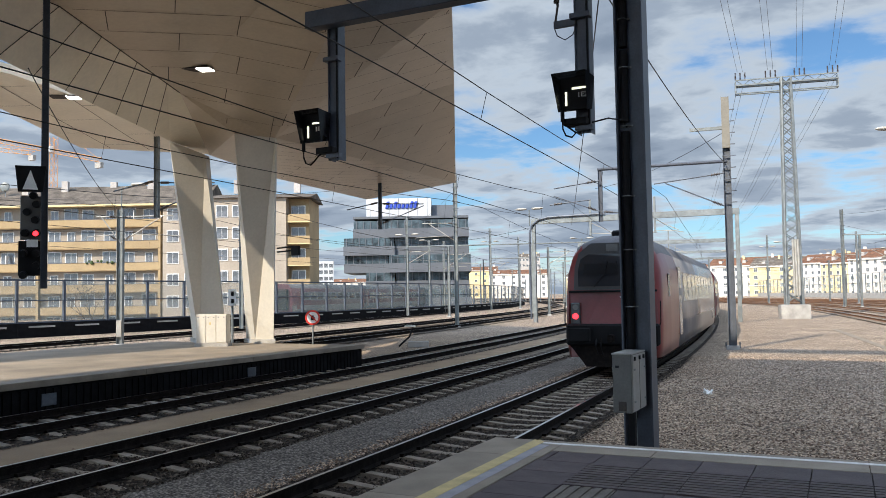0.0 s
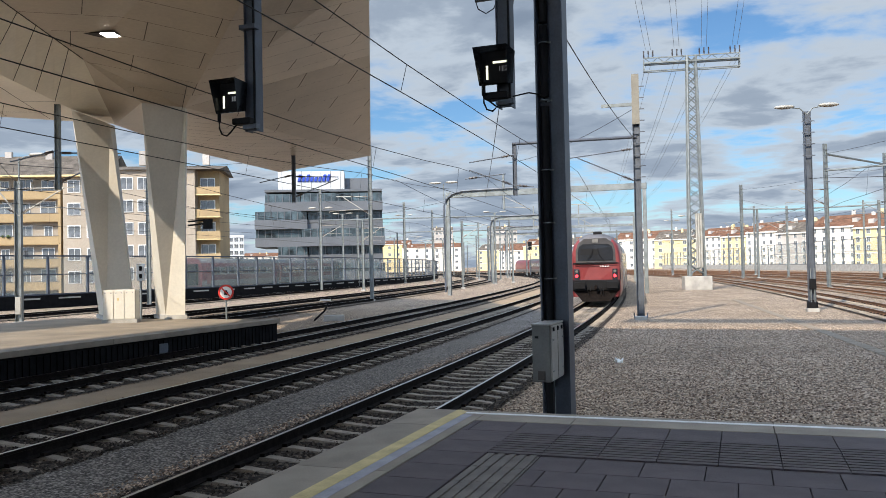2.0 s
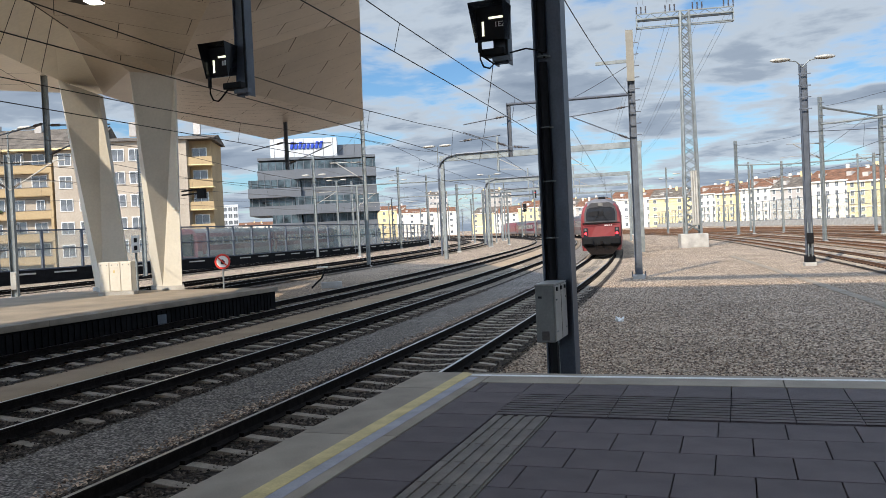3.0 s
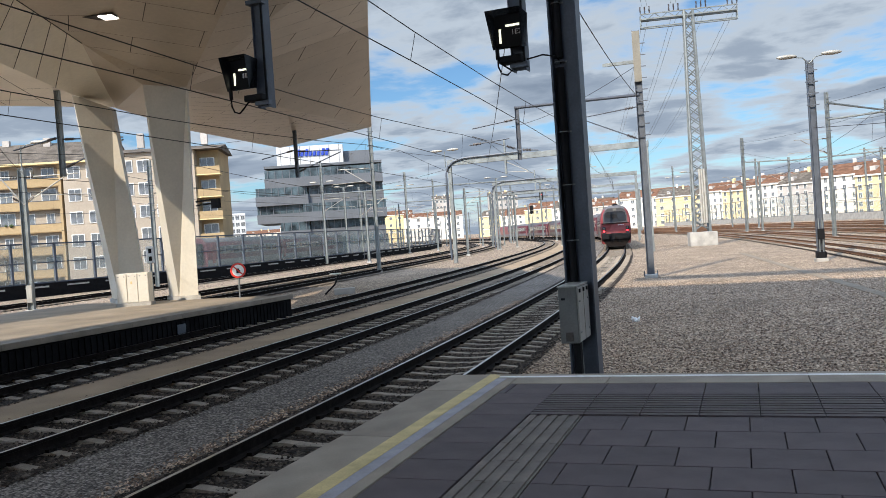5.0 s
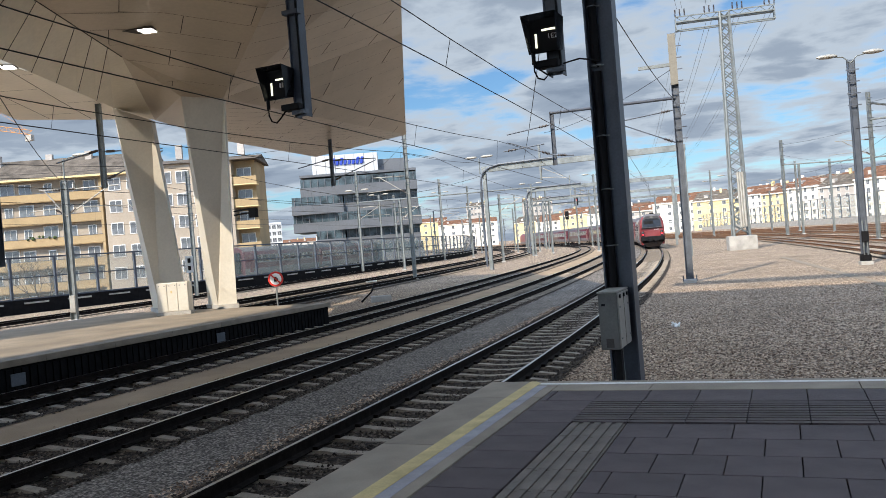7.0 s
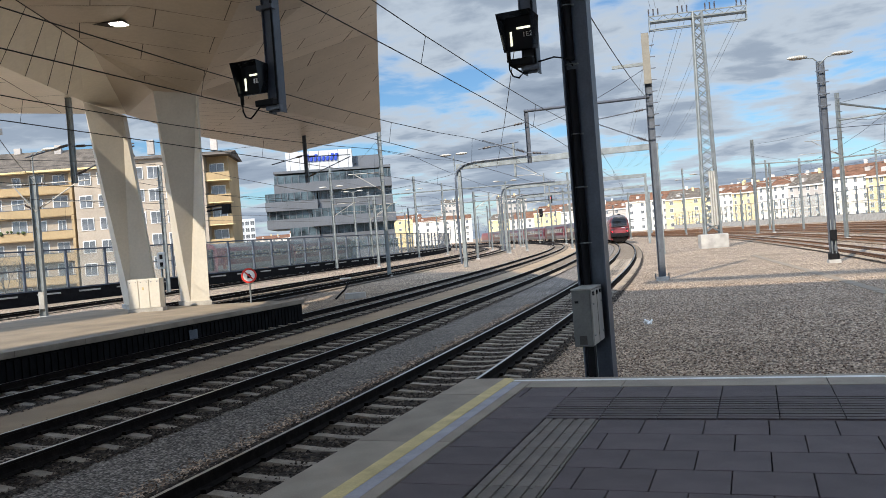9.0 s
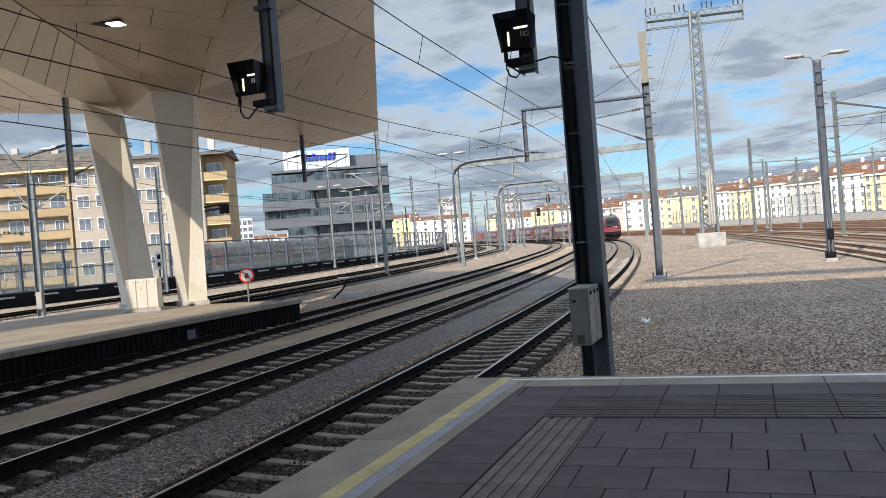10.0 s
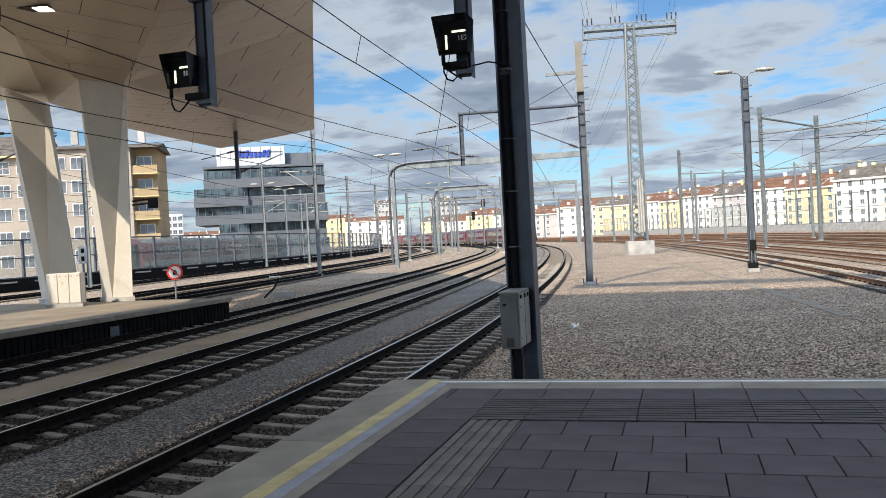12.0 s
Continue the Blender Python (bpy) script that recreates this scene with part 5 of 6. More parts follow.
def bogie(parent, y):
    b = part("bogie", box(B(), (0, y, 0.55), (2.2, 3.0, 0.35), bevel=0.05), "black", parent)
    for dy in (-1.25, 1.25):
        for sx in (-1, 1):
            part("wheel", rod(B(), (sx * 0.70, y + dy, 0.46), (sx * 0.82, y + dy, 0.46), 0.46, 20), "rail_side", b)


def windows(parent, n, y0, y1, material="train_glass", door="red", band_m="train_grey"):
    for sx in (-1, 1):
        bm = B()
        box(bm, (sx * 1.395, (y0 + y1) / 2, 2.42), (0.03, y1 - y0, 1.02), pose(0, 0, 0, 0, -sx * 3.5, 0))
        band = part("window_band", bm, band_m, parent, "glossy window band")
        for i in range(n):
            w = (y1 - y0) / n
            bm = B()
            box(bm, (sx * 1.405, y0 + w * (i + 0.5), 2.45), (0.02, w * 0.74, 0.78), pose(0, 0, 0, 0, -sx * 3.5, 0), bevel=0.004)
            part("window", bm, material, band)
        for y in (y0 - 1.1, y1 + 1.1):
            bm = B()
            box(bm, (sx * 1.40, y, 1.95), (0.03, 0.95, 2.3), pose(0, 0, 0, 0, -sx * 1.0, 0), bevel=0.01)
            part("door", bm, door, parent, "plug door in the side")


CARS = []
END = 13.25
ctrl = thing("control_car", pose(0, 0, 0), "red driving trailer with two red tail lamps lit", "railway car", "cars of the train")
part("body", car_body([(-END, 0.90, 0.90, 0.14), (-END + 0.1, 0.955, 0.945, 0.14), (-END + 0.4, 0.985, 0.975, 0.12), (-END + 1.2, 1.0, 0.995, 0.07), (-END + 2.2, 1, 1, 0), (-END + 5.0, 1, 1, 0)], 1.0, 3.5), ["red", "red", "roof_grey"], ctrl)
part("saloon", car_body([(-END + 5.0, 1, 1, 0), (END - 0.3, 1, 1, 0)], 1.0, 3.5), ["silver", "train_grey", "roof_grey"], ctrl, "glossy silver-grey side")
windows(ctrl, 9, -END + 6.5, END - 3.5, door="silver", band_m="silver")


def on_face(pts, depth):
    """A plate on the sloping front: points across and up, with a thickness."""
    bm = B()
    fr = [bm.verts.new((x, -END - depth + 0.14 * max(0, z - 1.9) + 0.03 * abs(x) ** 3, z)) for x, z in pts]
    bk = [bm.verts.new((x, -END + 0.30 + 0.14 * max(0, z - 1.9), z)) for x, z in pts]
    n = len(pts)
    bm.faces.new(fr), bm.faces.new(bk[::-1])
    for i in range(n):
        bm.faces.new((fr[i], bk[i], bk[(i + 1) % n], fr[(i + 1) % n]))
    bmesh.ops.recalc_face_normals(bm, faces=bm.faces[:])
    return bm


part("front_panel", on_face([(-1.12, 2.34), (1.12, 2.34), (1.10, 3.0), (0.98, 3.42), (0.62, 3.70), (-0.62, 3.70), (-0.98, 3.42), (-1.10, 3.0)], 0.02), "cab_grey", ctrl, "dark grey upper front")
ws = part("windscreen", on_face([(-0.98, 2.44), (0.98, 2.44), (1.0, 2.9), (0.92, 3.24), (0.70, 3.38), (-0.70, 3.38), (-0.92, 3.24), (-1.0, 2.9)], 0.035), "train_glass", ctrl, "large dark windscreen")
part("sun_blind", on_face([(-0.84, 2.78), (0.2, 2.78), (0.2, 3.1), (-0.8, 3.1)], 0.04), "black", ws, "lowered grey blind")
for sx in (-1, 1):
    bm = B()
    tube(bm, [(sx * 0.5, -END - 0.04, 2.42), (sx * 0.2, -END + 0.04, 2.8), (sx * 0.12, -END + 0.12, 3.15)], 0.018, 5)
    part("wiper", bm, "black", ws)
part("top_lamp", on_face([(-0.16, 3.46), (0.16, 3.46), (0.16, 3.66), (-0.16, 3.66)], 0.05), "box_grey", ctrl)
part("front_stripe", on_face([(-1.26, 2.26), (1.26, 2.26), (1.26, 2.32), (-1.26, 2.32)], 0.07), "black", ctrl)
part("step_rail", tube(B(), [(-1.2, -END - 0.1, 2.30), (1.2, -END - 0.1, 2.30)], 0.025, 6), "black", ctrl)
for k in range(4):
    part("letter_bar", box(B(), (0.28 + 0.14 * k, -END - 0.012, 2.12), (0.10, 0.02, 0.05)), "sign_white", ctrl)
for sx in (-1, 1):
    hl = part("lamp_cluster", box(B(), (sx * 1.06, -END + 0.01, 1.66), (0.28, 0.1, 0.62), bevel=0.02), "black_gloss", ctrl)
    part("tail_lamp", rod(B(), (sx * 1.06, -END - 0.03, 1.58), (sx * 1.06, -END - 0.055, 1.58), 0.085, 16), "lamp_red", hl, "glowing red tail lamp")
    part("head_lamp", rod(B(), (sx * 1.06, -END - 0.03, 1.84), (sx * 1.06, -END - 0.055, 1.84), 0.08, 16), "box_grey", hl)
    bf = part("buffer", box(B(), (sx * 0.9, -END - 0.38, 1.06), (0.66, 0.06, 0.40), bevel=0.03), "black", ctrl)
    part("buffer_stem", rod(B(), (sx * 0.9, -END - 0.36, 1.06), (sx * 0.9, -END + 0.2, 1.06), 0.12, 10), "black", bf)
    bm = B()
    tube(bm, [(sx * 1.22, -END - 0.1, 1.0), (sx * 1.36, -END - 0.1, 1.4), (sx * 1.36, -END - 0.05, 2.0)], 0.018, 5)
    part("handrail", bm, "black", ctrl)
part("bumper_skirt", box(B(), (0, -END - 0.02, 1.05), (2.66, 0.3, 0.62), bevel=0.06), "black", ctrl, "black soiled bumper skirt")
part("buffer_beam", box(B(), (0, -END + 0.1, 0.98), (2.5, 0.4, 0.5), bevel=0.03), "black", ctrl)
part("coupling", box(B(), (0, -END - 0.25, 0.95), (0.16, 0.5, 0.22), bevel=0.03), "rail_side", ctrl)
for x in (-0.45, -0.3, 0.28, 0.42):
    bm = B()
    tube(bm, [(x, -END - 0.1, 1.0), (x, -END - 0.28, 0.75), (x * 0.9, -END - 0.2, 0.5)], 0.025, 5)
    part("brake_hose", bm, "black", ctrl)
bm = B()
lo = [bm.verts.new(v) for v in ((-0.75, -END - 0.16, 0.14), (0.75, -END - 0.16, 0.14), (1.25, -END - 0.06, 0.76), (-1.25, -END - 0.06, 0.76))]
hi = [bm.verts.new((v.co.x, v.co.y + 0.12, v.co.z)) for v in lo]
bm.faces.new(lo), bm.faces.new(hi[::-1])
for i in range(4):
    bm.faces.new((lo[i], hi[i], hi[(i + 1) % 4], lo[(i + 1) % 4]))
part("snow_plough", bm, "rail_side", ctrl, "brown dusty snow plough")
part("roof_horn", box(B(), (0.1, -END + 1.2, 3.98), (0.5, 0.3, 0.28), bevel=0.06), "black", ctrl)
for y in (-9.5, 9.5):
    bogie(ctrl, y)
for sx in (-1, 1):
    part("side_window", box(B(), (sx * 1.40, -END + 1.9, 2.45), (0.03, 0.55, 0.7), bevel=0.01), "train_glass", ctrl)
CARS.append((ctrl, 26.5))

coach = thing("passenger_coach", pose(0, 0, 0), "long dark red passenger coach with a black window band", "railway car", "cars of the train")
part("body", car_body([(-END + 0.3, 1, 1, 0), (END - 0.3, 1, 1, 0)]), ["dark_red", "train_grey", "roof_grey"], coach)
windows(coach, 9, -END + 3.2, END - 3.2)
part("gangway", box(B(), (0, -END + 0.1, 2.0), (1.7, 0.7, 2.6)), "black", coach)
for y in (-9.5, 9.5):
    bogie(coach, y)
CARS.append((coach, 26.5))
for i in range(5):
    CARS.append((copy_thing(coach, pose(0, 0, 0)), 26.5))
loco = thing("locomotive", pose(0, 0, 0), "red electric locomotive at the head of a train", "locomotive", "cars of the train")
LE = 9.65
part("body", car_body([(-LE, 0.82, 0.84, 0.2), (-LE + 0.5, 0.96, 0.95, 0.16), (-LE + 1.6, 1, 0.98, 0), (LE - 1.6, 1, 0.98, 0), (LE - 0.5, 0.96, 0.95, -0.16), (LE, 0.82, 0.84, -0.2)], 1.0, 3.6), ["red", "train_grey", "roof_grey"], loco)
for sx in (-1, 1):
    part("side_window", box(B(), (sx * 1.40, -LE + 1.7, 2.5), (0.03, 0.7, 0.7)), "train_glass", loco)
part("pantograph", tube(B(), [(-0.6, 5, 4.0), (0, 6.2, 4.7), (0, 5.0, 5.3), (-0.8, 5, 5.32), (0.8, 5, 5.32)], 0.04, 5), "black", loco)
for y in (-5.2, 5.2):
    bogie(loco, y)
CARS.append((loco, 19.3))


# ---- noise barriers ----
def barrier(pts, z0, z1, spacing, label, base, group):
    """Glass noise barrier: posts, rails, panes and a low wall, along a bent line."""
    b = thing("noise_barrier", pose(0, 0, 0), label, "barrier", group, "structure")
    P = [Vector((*p, 0)) for p in pts]
    run = []
    for a, c in zip(P, P[1:]):
        n = max(1, round((c - a).length / spacing))
        run += [a.lerp(c, i / n) for i in range(n)]
    run.append(P[-1])
    for a, c in zip(run, run[1:]):
        d = c - a
        t = math.degrees(math.atan2(d.y, d.x))
        mid = (a + c) / 2
        L = d.length
        part("post", box(B(), (0, 0, (z0 + z1) / 2), (0.16, 0.2, z1 - z0)), "mast_paint", b, m=pose(a.x, a.y, 0, 0, 0, t))
        pn = part("pane", box(B(), (0, 0, (z0 + 0.5 + z1 - 0.08) / 2), (L - 0.18, 0.02, z1 - z0 - 0.62)), "barrier_glass", b, "clear glass pane", m=pose(mid.x, mid.y, 0, 0, 0, t))
        pn.visible_shadow = False
        for z, h in ((z1, 0.12), ((z0 + z1) / 2 + 0.3, 0.07), (z0 + 0.5, 0.1)):
            part("rail", box(B(), (0, -0.01, z), (L, 0.1, h)), "mast_paint", b, m=pose(mid.x, mid.y, 0, 0, 0, t))
        part("foot_wall", box(B(), (0, 0, (GROUND + z0 + 0.45) / 2), (L - 0.01, 0.3, z0 + 0.45 - GROUND)), base, b, m=pose(mid.x, mid.y, 0, 0, 0, t))
        part("coping", box(B(), (0, -0.18, z0 + 0.2), (L * 0.55, 0.06, 0.12)), "concrete", b, m=pose(mid.x, mid.y, 0, 0, 0, t))


barrier([(-53.5, 8), (-51.5, 44), (-49.8, 70), (-51.2, 95), (-54.8, 118), (-61, 145), (-72, 178)], -0.25, 3.2, 3.6, "long glass noise barrier with dark posts along the tracks", "dark_wall", "noise barriers")
barrier([(40, 112), (22, 165), (-6, 255), (-34, 340), (-60, 410)], 0.1, 5.7, 5.5, "tall glass noise barrier before a row of houses", "concrete", "noise barriers")


# ---- houses ----
def frame_mesh(w, h):
    bm = B()
    box(bm, (0, -0.03, 0), (w + 0.16, 0.08, h + 0.16), bevel=0.02)
    return mesh_of("window", bm, "frame_white")


def pane_mesh(w, h):
    bm = B()
    box(bm, (0, -0.075, 0), (w / 2 - 0.06, 0.02, h - 0.06))
    return mesh_of("pane", bm, "window")


WIN = {k: (frame_mesh(*k), pane_mesh(*k)) for k in ((0.95, 1.35), (1.6, 2.3), (1.5, 1.5), (1.8, 1.9), (2.2, 2.1))}


def window(parent, kind, x, y, z, sill=True):
    fm, pm = WIN[kind]
    f = new("window", fm)
    f.parent, f.matrix_local = parent, pose(x, y, z)
    for sx in (-1, 1):
        p = new("pane", pm)
        p.parent, p.matrix_local = f, pose(sx * kind[0] / 4, 0, 0)
    return f


def gable_roof(w, d, h, rh, over=0.5):
    bm = B()
    a = [bm.verts.new(v) for v in ((-w / 2, -over, h), (w / 2, -over, h), (w / 2, d + over, h), (-w / 2, d + over, h))]
    r = [bm.verts.new(v) for v in ((-w / 2, d / 2, h + rh), (w / 2, d / 2, h + rh))]
    bm.faces.new((a[0], a[1], r[1], r[0])), bm.faces.new((a[2], a[3], r[0], r[1]))
    bm.faces.new((a[1], a[2], r[1])), bm.faces.new((a[3], a[0], r[0])), bm.faces.new(a[::-1])
    return bm


def chimney(parent, x, y, z, h=1.6, material="plaster_grey"):
    part("chimney", box(B(), (x, y, z + h / 2), (0.9, 0.6, h), bevel=0.02), material, parent)


# apartment blocks with long balconies
apt = thing("apartment_house", pose(-97.7, 75.2, -6, 0, 0, 26.9), "yellow apartment house with long balconies and a grey roof", "house")
W, FH, NF = 38.7, 2.95, 7
part("wall", box(B(), (0, 6.5, NF * FH / 2), (W, 11, NF * FH)), "plaster_beige", apt)
part("side_wall", box(B(), (W / 2 - 2.6, 0.6, NF * FH / 2), (5.2, 1.2, NF * FH)), "plaster_beige", apt)
part("roof", gable_roof(W + 0.8, 13, NF * FH, 3.4), "tile_grey", apt)
part("cornice", box(B(), (0, -0.1, NF * FH - 0.1), (W + 0.8, 1.4, 0.25)), "plaster_cream", apt)
for k in range(7):
    chimney(apt, -17 + 5.5 * k + RNG.uniform(-1, 1), 5 + RNG.uniform(-2, 2), NF * FH + 1.8, 2.2)
for fl in range(NF):
    z = fl * FH
    for k in range(2):
        x = -W / 2 + 8.3 + 16.6 * k
        bal = part("balcony", box(B(), (x, 0.1, z + 0.48), (16.0, 0.12, 1.05), bevel=0.02), "plaster_yellow", apt, "yellow balcony parapet")
        part("balcony_floor", box(B(), (x, 0.55, z - 0.05), (16.0, 0.95, 0.14)), "plaster_yellow", bal)
        part("parapet_cap", box(B(), (x, 0.1, z + 1.03), (16.04, 0.2, 0.06)), "galv_dark", bal)
        part("side_cheek", box(B(), (x + 8.1, 0.55, z + FH / 2), (0.35, 1.0, FH - 0.04)), "plaster_yellow", bal)
        for n, q in enumerate((-6.6, -4.3, -2.0, 1.0, 3.6, 6.4)):
            window(apt, ((1.5, 1.5), (0.95, 1.35), (1.8, 1.9))[(n + fl + k) % 3], x + q, 0.99, z + 1.62, False)
        if (fl + k) % 3 == 1:
            part("balcony_screen", box(B(), (x + 2.2 + fl * 0.4, 0.35, z + 1.6), (0.08, 0.7, 1.2)), "sign_white", bal)
        if (fl * 3 + k) % 4 == 1:
            bm = B()
            for q in range(9):
                bmesh.ops.create_icosphere(bm, subdivisions=1, radius=RNG.uniform(0.12, 0.3), matrix=pose(x + RNG.uniform(-2, 2), -0.05, z + 1.05 + RNG.uniform(-0.1, 0.2)))
            part("balcony_plants", bm, "plant", bal)
    for q in (-1.2, 1.2):
        window(apt, (1.5, 1.5), W / 2 - 2.6 + q, -0.01, z + 1.5)
bm = B()
tube(bm, [(-9, 3, NF * FH + 1), (-9, 3, NF * FH + 3)], 0.05, 5)
bmesh.ops.create_uvsphere(bm, u_segments=14, v_segments=7, radius=0.7, matrix=pose(-9, 2.8, NF * FH + 3.1) @ Matrix.Diagonal((1, 0.25, 1, 1)))
part("dish_antenna", bm, "galv", apt)

apt2 = thing("apartment_house", pose(-73.6, 87.4, -6, 0, 0, 26.9), "pale apartment house with beige corner balconies", "house")
W2 = 13.4
part("wall", box(B(), (-1.4, 5, NF * FH / 2 + 0.3), (W2 - 2.8, 10, NF * FH + 0.6)), "plaster_beige", apt2)
part("wing", box(B(), (W2 / 2 - 1.4, 6, NF * FH / 2 + 0.3), (2.8, 8, NF * FH + 0.6)), "plaster_yellow", apt2)
part("roof", gable_roof(W2 + 1.2, 10, NF * FH + 0.6, 1.1), "tile_grey", apt2)
for fl in range(NF):
    z = fl * FH + 0.3
    for q in (-4.8, -2.6, -0.4):
        window(apt2, (1.5, 1.5), q, -0.01, z + 1.5)
    bal = part("balcony", box(B(), (W2 / 2 - 1.7, 0.3, z + 0.5), (4.2, 0.12, 1.0), bevel=0.02), "plaster_yellow", apt2, "beige balcony parapet")
    part("balcony_floor", box(B(), (W2 / 2 - 1.7, 1.1, z - 0.05), (4.2, 1.7, 0.14)), "plaster_cream", bal)
    window(apt2, (1.8, 1.9), W2 / 2 - 1.5, 1.97, z + 1.3, False)
for q in (-4, 1, 4.5):
    chimney(apt2, q, 5, NF * FH + 1.8, 2.0)

# grey stepped office building
off = thing("office_building", pose(-86.0, 148.6, -7.9, 0, 0, 27.2), "grey stepped office building with ribbon windows and a white roof block", "building")
LEV = [(19.6, -11.0, 13.0, 0.0), (16.0, -13.0, 13.0, -0.4), (12.4, -13.0, 13.4, 0.4), (8.8, -8.5, 13.0, 0.0), (5.2, -13.6, 13.4, -0.6), (1.6, -13.6, 13.0, 0.2), (-2.0, -12.0, 12.0, 0.5)]
for i, (z, x0, x1, y) in enumerate(LEV):
    z += 2.0
    xm = -3.2 + (0.8 if i % 2 else -0.5)
    for a, c, yy in ((x0, xm, y), (xm, x1, y - 1.2 if i % 2 == 0 else y + 0.9)):
        fl = part("storey", box(B(), ((a + c) / 2, 9 + yy, z + 1.0), (c - a, 18, 1.9)), "office_grey", off, "grey metal spandrel")
        part("window_band", box(B(), ((a + c) / 2, 9 + yy + 0.25, z + 2.8), (c - a - 0.2, 17.9, 1.7)), "window_pale", fl, "bluish ribbon window")
        n = int((c - a) / 1.3)
        for k in range(n):
            part("mullion", box(B(), (a + (c - a) * (k + 0.5) / n, yy + 0.18, z + 2.8), (0.14, 0.12, 1.7)), "office_grey", fl)
part("parapet", box(B(), (1.0, 9, 25.9), (24, 17.5, 0.5)), "office_grey", off)
pent = part("roof_block", box(B(), (-1.6, 6.5, 28.1), (13.6, 9, 4.0)), "office_white", off, "white roof block")
for k in range(7):
    part("block_joint", box(B(), (-7.6 + 2.0 * k, 1.98, 28.1), (0.08, 0.03, 4.0)), "box_grey", pent)
part("side_block", box(B(), (8.0, 7.5, 27.4), (5.5, 8, 2.6)), "office_grey", off)
for k in range(8):
    bm = B()
    tall = 1.5 if k in (0, 2, 6, 7) else 1.05
    box(bm, (0, 0, tall / 2), (0.62, 0.25, tall), bevel=0.1)
    for v in bm.verts:
        v.co.x += 0.22 * v.co.z
    part("logo_bar", bm, "sign_blue", pent, "slanted blue logo shape", m=pose(-4.1 + 0.84 * k, 1.8, 27.9))


# old town houses
def town_house(m, w, d, h, wall, roof_m, label, floors, cols, rh=4.5, kind=(1.6, 2.3), ground="plaster_grey"):
    b = thing("town_house", m, label, "house", "row of town houses")
    part("wall", box(B(), (0, d / 2, h / 2), (w - 0.05, d, h)), wall, b)
    part("roof", gable_roof(w, d, h, rh), roof_m, b)
    part("cornice", box(B(), (0, -0.25, h - 0.25), (w, 0.6, 0.45), bevel=0.05), "plaster_white", b)
    part("string_course", box(B(), (0, -0.08, h * 0.36), (w, 0.22, 0.25)), "plaster_white", b)
    fh = h / floors
    for fl in range(floors):
        for k in range(cols):
            window(b, kind, -w / 2 + w * (k + 0.5) / cols, 0.0, fh * (fl + 0.5))
    for k in range(4):
        chimney(b, RNG.uniform(-w / 2 + 1, w / 2 - 1), d / 2 + RNG.uniform(-2, 2), h + rh - 1.3, RNG.uniform(1.6, 2.6), "plaster_white" if k % 2 else "plaster_cream")
    for k in range(3):
        x = -w / 3 + w / 3 * k
        part("dormer", box(B(), (x, d * 0.2, h + rh * 0.42), (1.5, 2.2, 1.5), bevel=0.05), "plaster_grey", b)
    return b


a, c = Vector((64, 168, 0)), Vector((-22, 352, 0))
walls = ["plaster_white", "plaster_cream", "plaster_white", "plaster_cream", "plaster_white", "plaster_grey", "plaster_white", "plaster_cream", "plaster_white"]
for i in range(9):
    p = a.lerp(c, (i + 0.5) / 9)
    w = (c - a).length / 9
    hh = (10.3, 10.9, 11.6, 10.8, 11.9, 11.2, 12.4, 11.8, 12.6)[i]
    town_house(pose(p.x, p.y, GROUND, 0, 0, -34), w * 1.12, 13, hh, walls[i], "tile" if i not in (2, 5) else "tile_grey", "old " + {"plaster_white": "white", "plaster_cream": "cream-yellow", "plaster_grey": "grey"}[walls[i]] + " town house with a tiled roof", 5, 9, 3.4, (0.95, 1.35))
a, c = Vector((-22, 356, 0)), Vector((-165, 492, 0))
for i in range(7):
    p = a.lerp(c, (i + 0.5) / 7)
    w = (c - a).length / 7
    town_house(pose(p.x, p.y, GROUND, 0, 0, -14), w * 1.15, 14, 12.5 + 1.2 * math.sin(i * 2.1), walls[(i + 3) % 6], "tile" if i % 3 else "tile_grey", "far old town house, pale plaster, beyond the curve", 4, 6, 3.8, (1.5, 1.5))
for i, (x, y, w, h) in enumerate(((-215, 520, 40, 16), (-262, 545, 38, 20), (-310, 560, 44, 15), (-255, 640, 18, 33), (-355, 585, 40, 18), (-400, 600, 40, 15), (-190, 600, 22, 30))):
    town_house(pose(x, y, GROUND, 0, 0, 22), w, 14, h, "plaster_grey" if h > 25 else walls[i % 5], "tile_grey" if h > 25 else "tile", "far pale building on the horizon", max(4, int(h / 4.5)), 6, 3.0, (1.8, 1.9))
fw = thing("tower_block", pose(-237.5, 327, -10, 0, 0, 35), "far white office tower with a grid of windows", "building")
part("wall", box(B(), (0, 6, 14.5), (12, 12, 29)), "office_white", fw)
for fl in range(9):
    for k in range(5):
        window(fw, (1.8, 1.9), -4.8 + 2.4 * k, 0, 2 + 3.1 * fl, False)


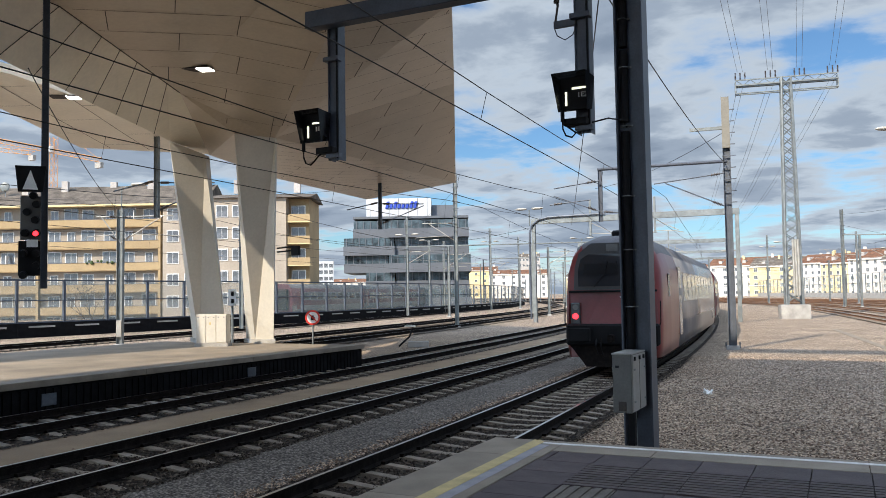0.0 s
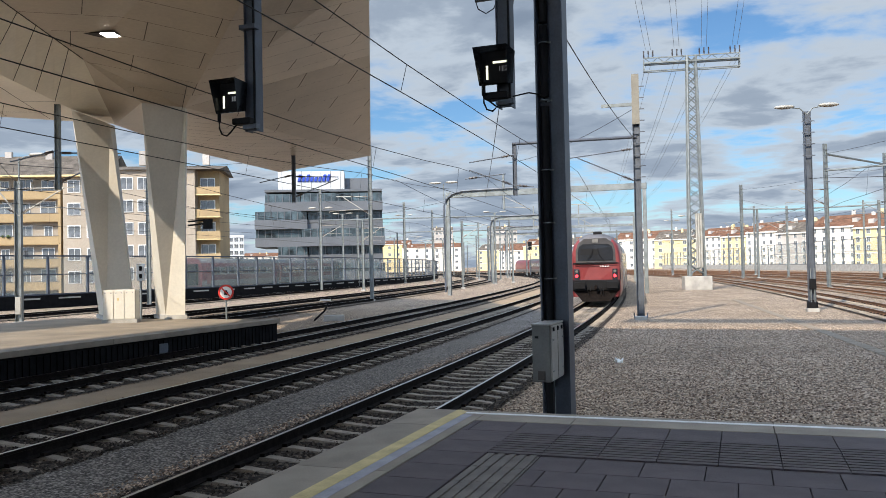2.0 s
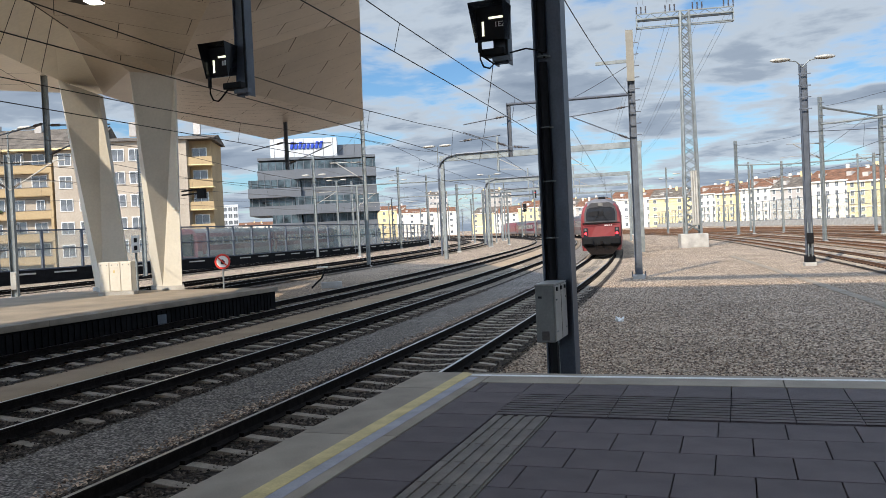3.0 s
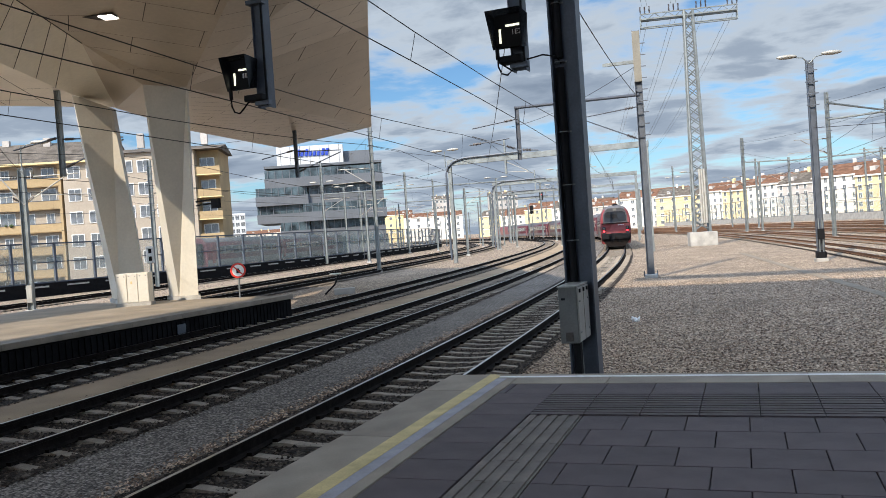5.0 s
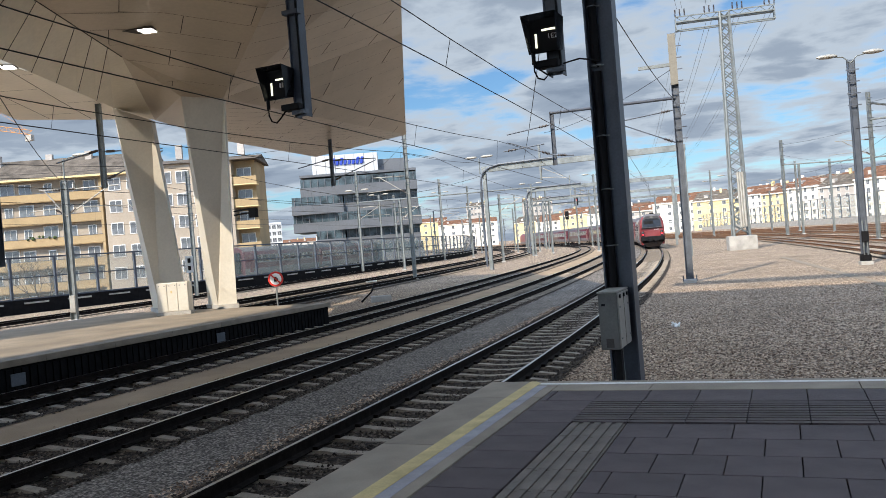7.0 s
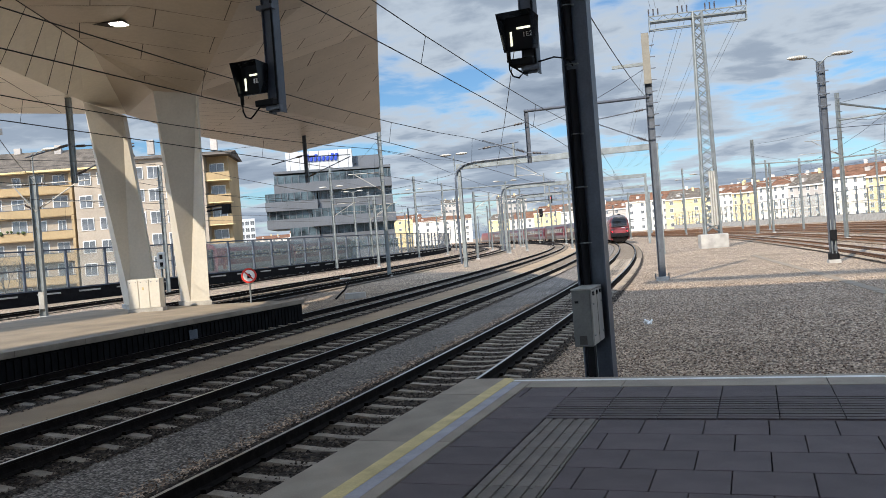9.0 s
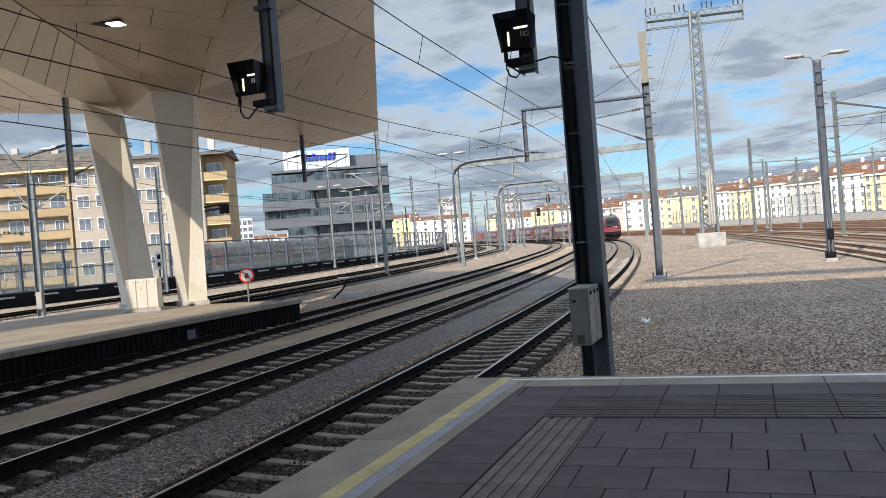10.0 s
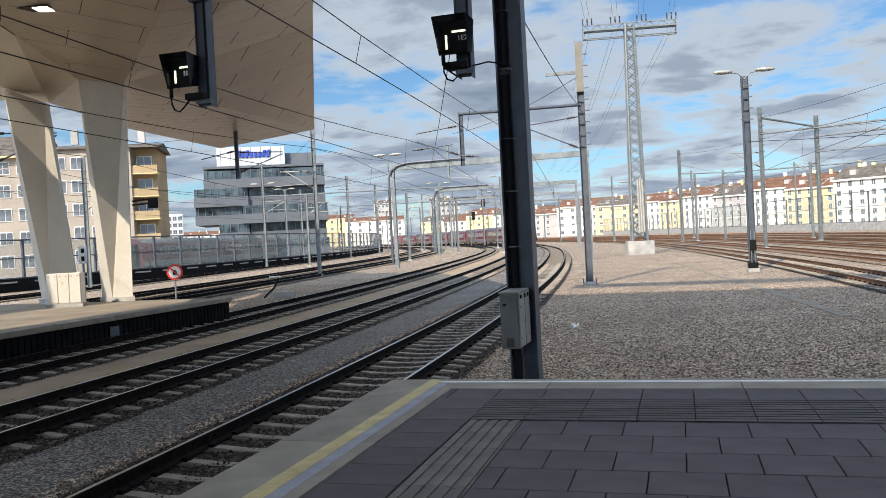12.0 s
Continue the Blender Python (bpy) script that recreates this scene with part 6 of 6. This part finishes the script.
# ---- cranes ----
def crane(x, y, zt, jib0, jib1, label):
    cr = thing("tower_crane", pose(x, y, 0), label, "crane", "cranes")
    bm = B()
    z = 0.0
    k = 0
    while z < zt:
        for sx, sy, tx, ty in ((-1, -1, 1, -1), (1, -1, 1, 1), (1, 1, -1, 1), (-1, 1, -1, -1)):
            rod(bm, (sx, sy, z), (sx, sy, z + 2.2), 0.12, 4)
            rod(bm, (sx, sy, z if k % 2 else z + 2.2), (tx, ty, z + 2.2 if k % 2 else z), 0.07, 4)
        z += 2.2
        k += 1
    part("mast", bm, "crane", cr)
    a, b = Vector(jib0) - Vector((x, y, 0)), Vector(jib1) - Vector((x, y, 0))
    n = 18
    bm = B()
    for i in range(n):
        p, q = a.lerp(b, i / n), a.lerp(b, (i + 1) / n)
        up = Vector((0, 0, 1.6))
        rod(bm, p, q, 0.12, 4), rod(bm, p + up, q + up, 0.12, 4)
        rod(bm, p, p + up, 0.08, 4), rod(bm, p if i % 2 else p + up, q + up if i % 2 else q, 0.08, 4)
    part("jib", bm, "crane", cr)
    part("cabin", box(B(), (0, -1.5, zt - 3), (1.8, 1.8, 2.2), bevel=0.1), "sign_white", cr)
    part("counterweight", box(B(), b - Vector((1.0, 0.5, 1.0)), (3.0, 1.4, 2.0)), "concrete", cr)
    bm = B()
    tube(bm, [(0, 0, zt + 6), b.lerp(a, 0.05) + Vector((0, 0, 1.6))], 0.06, 4)
    part("tie_rod", bm, "crane", cr)


crane(-265, 201, 60, (-283, 190, 60), (-249, 209, 52), "orange-white tower crane far behind the houses")
crane(-330, 200, 64, (-340, 195, 66), (-296, 216, 60), "far pale orange tower crane")

# bare bushy tree by the yellow house
tr = thing("bare_tree", pose(-84.5, 70.0, -6), "leafless grey-brown tree before a yellow house", "tree")
rt = random.Random(3)
bm = B()
rod(bm, (0, 0, 0), (0.1, 0, 4.5), 0.22, 8, 0.14)
part("trunk", bm, "bark", tr)


def twig(bm, p, d, L, r, depth):
    q = p + d * L
    rod(bm, p, q, r, 4, r * 0.6)
    if depth:
        for _ in range(3):
            nd = (d + Vector((rt.uniform(-0.7, 0.7), rt.uniform(-0.7, 0.7), rt.uniform(-0.1, 0.5)))).normalized()
            twig(bm, q, nd, L * 0.72, r * 0.55, depth - 1)


for k in range(5):
    bm = B()
    ang = k * 1.3
    twig(bm, Vector((0.1, 0, 3.2 + 0.3 * k)), Vector((math.cos(ang) * 0.6, math.sin(ang) * 0.6, 0.8)).normalized(), 2.2, 0.09, 4)
    part("limb", bm, "bark", tr)

# a parked red train behind the glass
for k in range(3):
    s = 104 + 27 * k
    x, y, a = on_line(s, -50.5)
    pk = copy_thing(coach, pose(x, y, RAIL, 0, 0, math.degrees(a)))
    tagged(pk, "red coach standing behind the glass barrier", "railway car", "parked coaches")

# ---- loose stones on the near ballast ----
def stones(name, spots, size, label, material="loose"):
    rs = np.random.RandomState(5)
    base = np.array([(1, 0, 0), (0, 1, 0), (-1, 0, 0), (0, -1, 0), (0, 0, 1)], float)
    tri = np.array([(0, 1, 4), (1, 2, 4), (2, 3, 4), (3, 0, 4)])
    n = len(spots)
    sc = size * rs.uniform(0.5, 1.25, (n, 1, 3)) * np.array([1, 1, 0.75])
    an = rs.uniform(0, 6.28, n)
    v = base[None] * rs.uniform(0.75, 1.3, (n, 5, 1)) * sc
    ca, sa = np.cos(an)[:, None], np.sin(an)[:, None]
    v = np.stack([v[..., 0] * ca - v[..., 1] * sa, v[..., 0] * sa + v[..., 1] * ca, v[..., 2] + rs.uniform(-0.3, 0.2, (n, 1)) * size], -1) + spots[:, None]
    f = (tri[None] + 5 * np.arange(n)[:, None, None]).reshape(-1, 3)
    me = bpy.data.meshes.new(name)
    me.from_pydata(v.reshape(-1, 3).tolist(), [], f.tolist())
    me.materials.append(M[material])
    return tagged(new(name, me), label, "gravel", kind="stuff")


rs = np.random.RandomState(2)
n = 75000
yy = 9.2 + 24 * rs.uniform(0, 1, n) ** 1.25
xx = rs.uniform(-1, 1, n) * (3 + 0.28 * yy) + 2.2
c1 = np.array([on_line(y - 3)[0] for y in yy])
ok = (xx > c1 + 1.45) & ~((xx < PX0 + 30) & (yy < 9.1))
stones("loose_ballast", np.stack([xx, yy, np.full(n, GROUND)], 1)[ok], 0.026, "loose grey-brown ballast stones on the ground")
spots, edges = [], []
for off in (0.0, -4.45, -8.8):
    m = 30000 if off > -5 else 9000
    a0 = -5 if off > -5 else 4
    s = a0 + 34 * rs.uniform(0, 1, m) ** 1.2
    o = rs.uniform(-1.45, 1.45, m)
    for a, b in zip(s, o):
        if abs(abs(b) - 0.7535) > 0.09:
            x, y, _ = on_line(a, off + b)
            if x < -3.7 or y > 9.3:
                spots.append((x, y, RAIL - (0.205 if abs(b) < 1.38 else 0.22)))
    for a, b in zip(a0 + 30 * rs.uniform(0, 1, 5000) ** 1.2, rs.normal(0, 0.13, 5000)):
        x, y, _ = on_line(a, off - 1.48 + b)
        edges.append((x, y, RAIL - 0.215))
stones("track_stones", np.array(spots), 0.030, "dark loose stones between the sleepers", "loose_dark")
stones("edge_stones", np.array(edges), 0.024, "loose brown stones along the track beds", "loose")


# ---- what moves ----
REAR = [(0.0, 20.6), (1.5, 38.0), (2.5, 48.5), (5.5, 80.5), (7.5, 101.5), (9.5, 123.0), (10.5, 137.0), (11.5, 152.0), (12.0, 159.0)]   # arc length of the train's rear end


def motions():
    ts = [i * 0.5 for i in range(25)]
    fit = np.polyfit([r[0] for r in REAR], [r[1] for r in REAR], 3)
    for i, (car, length) in enumerate(CARS):
        rows = []
        for t in ts:
            s = float(np.polyval(fit, t)) + sum(c[1] for c in CARS[:i]) + length / 2
            q = length * 0.36
            x0, y0, _ = on_line(s - q)
            x1, y1, _ = on_line(s + q)
            rows.append((t, pose((x0 + x1) / 2, (y0 + y1) / 2, RAIL, 0, 0, math.degrees(math.atan2(-(x1 - x0), y1 - y0)))))
        walk(car, rows)


motions()
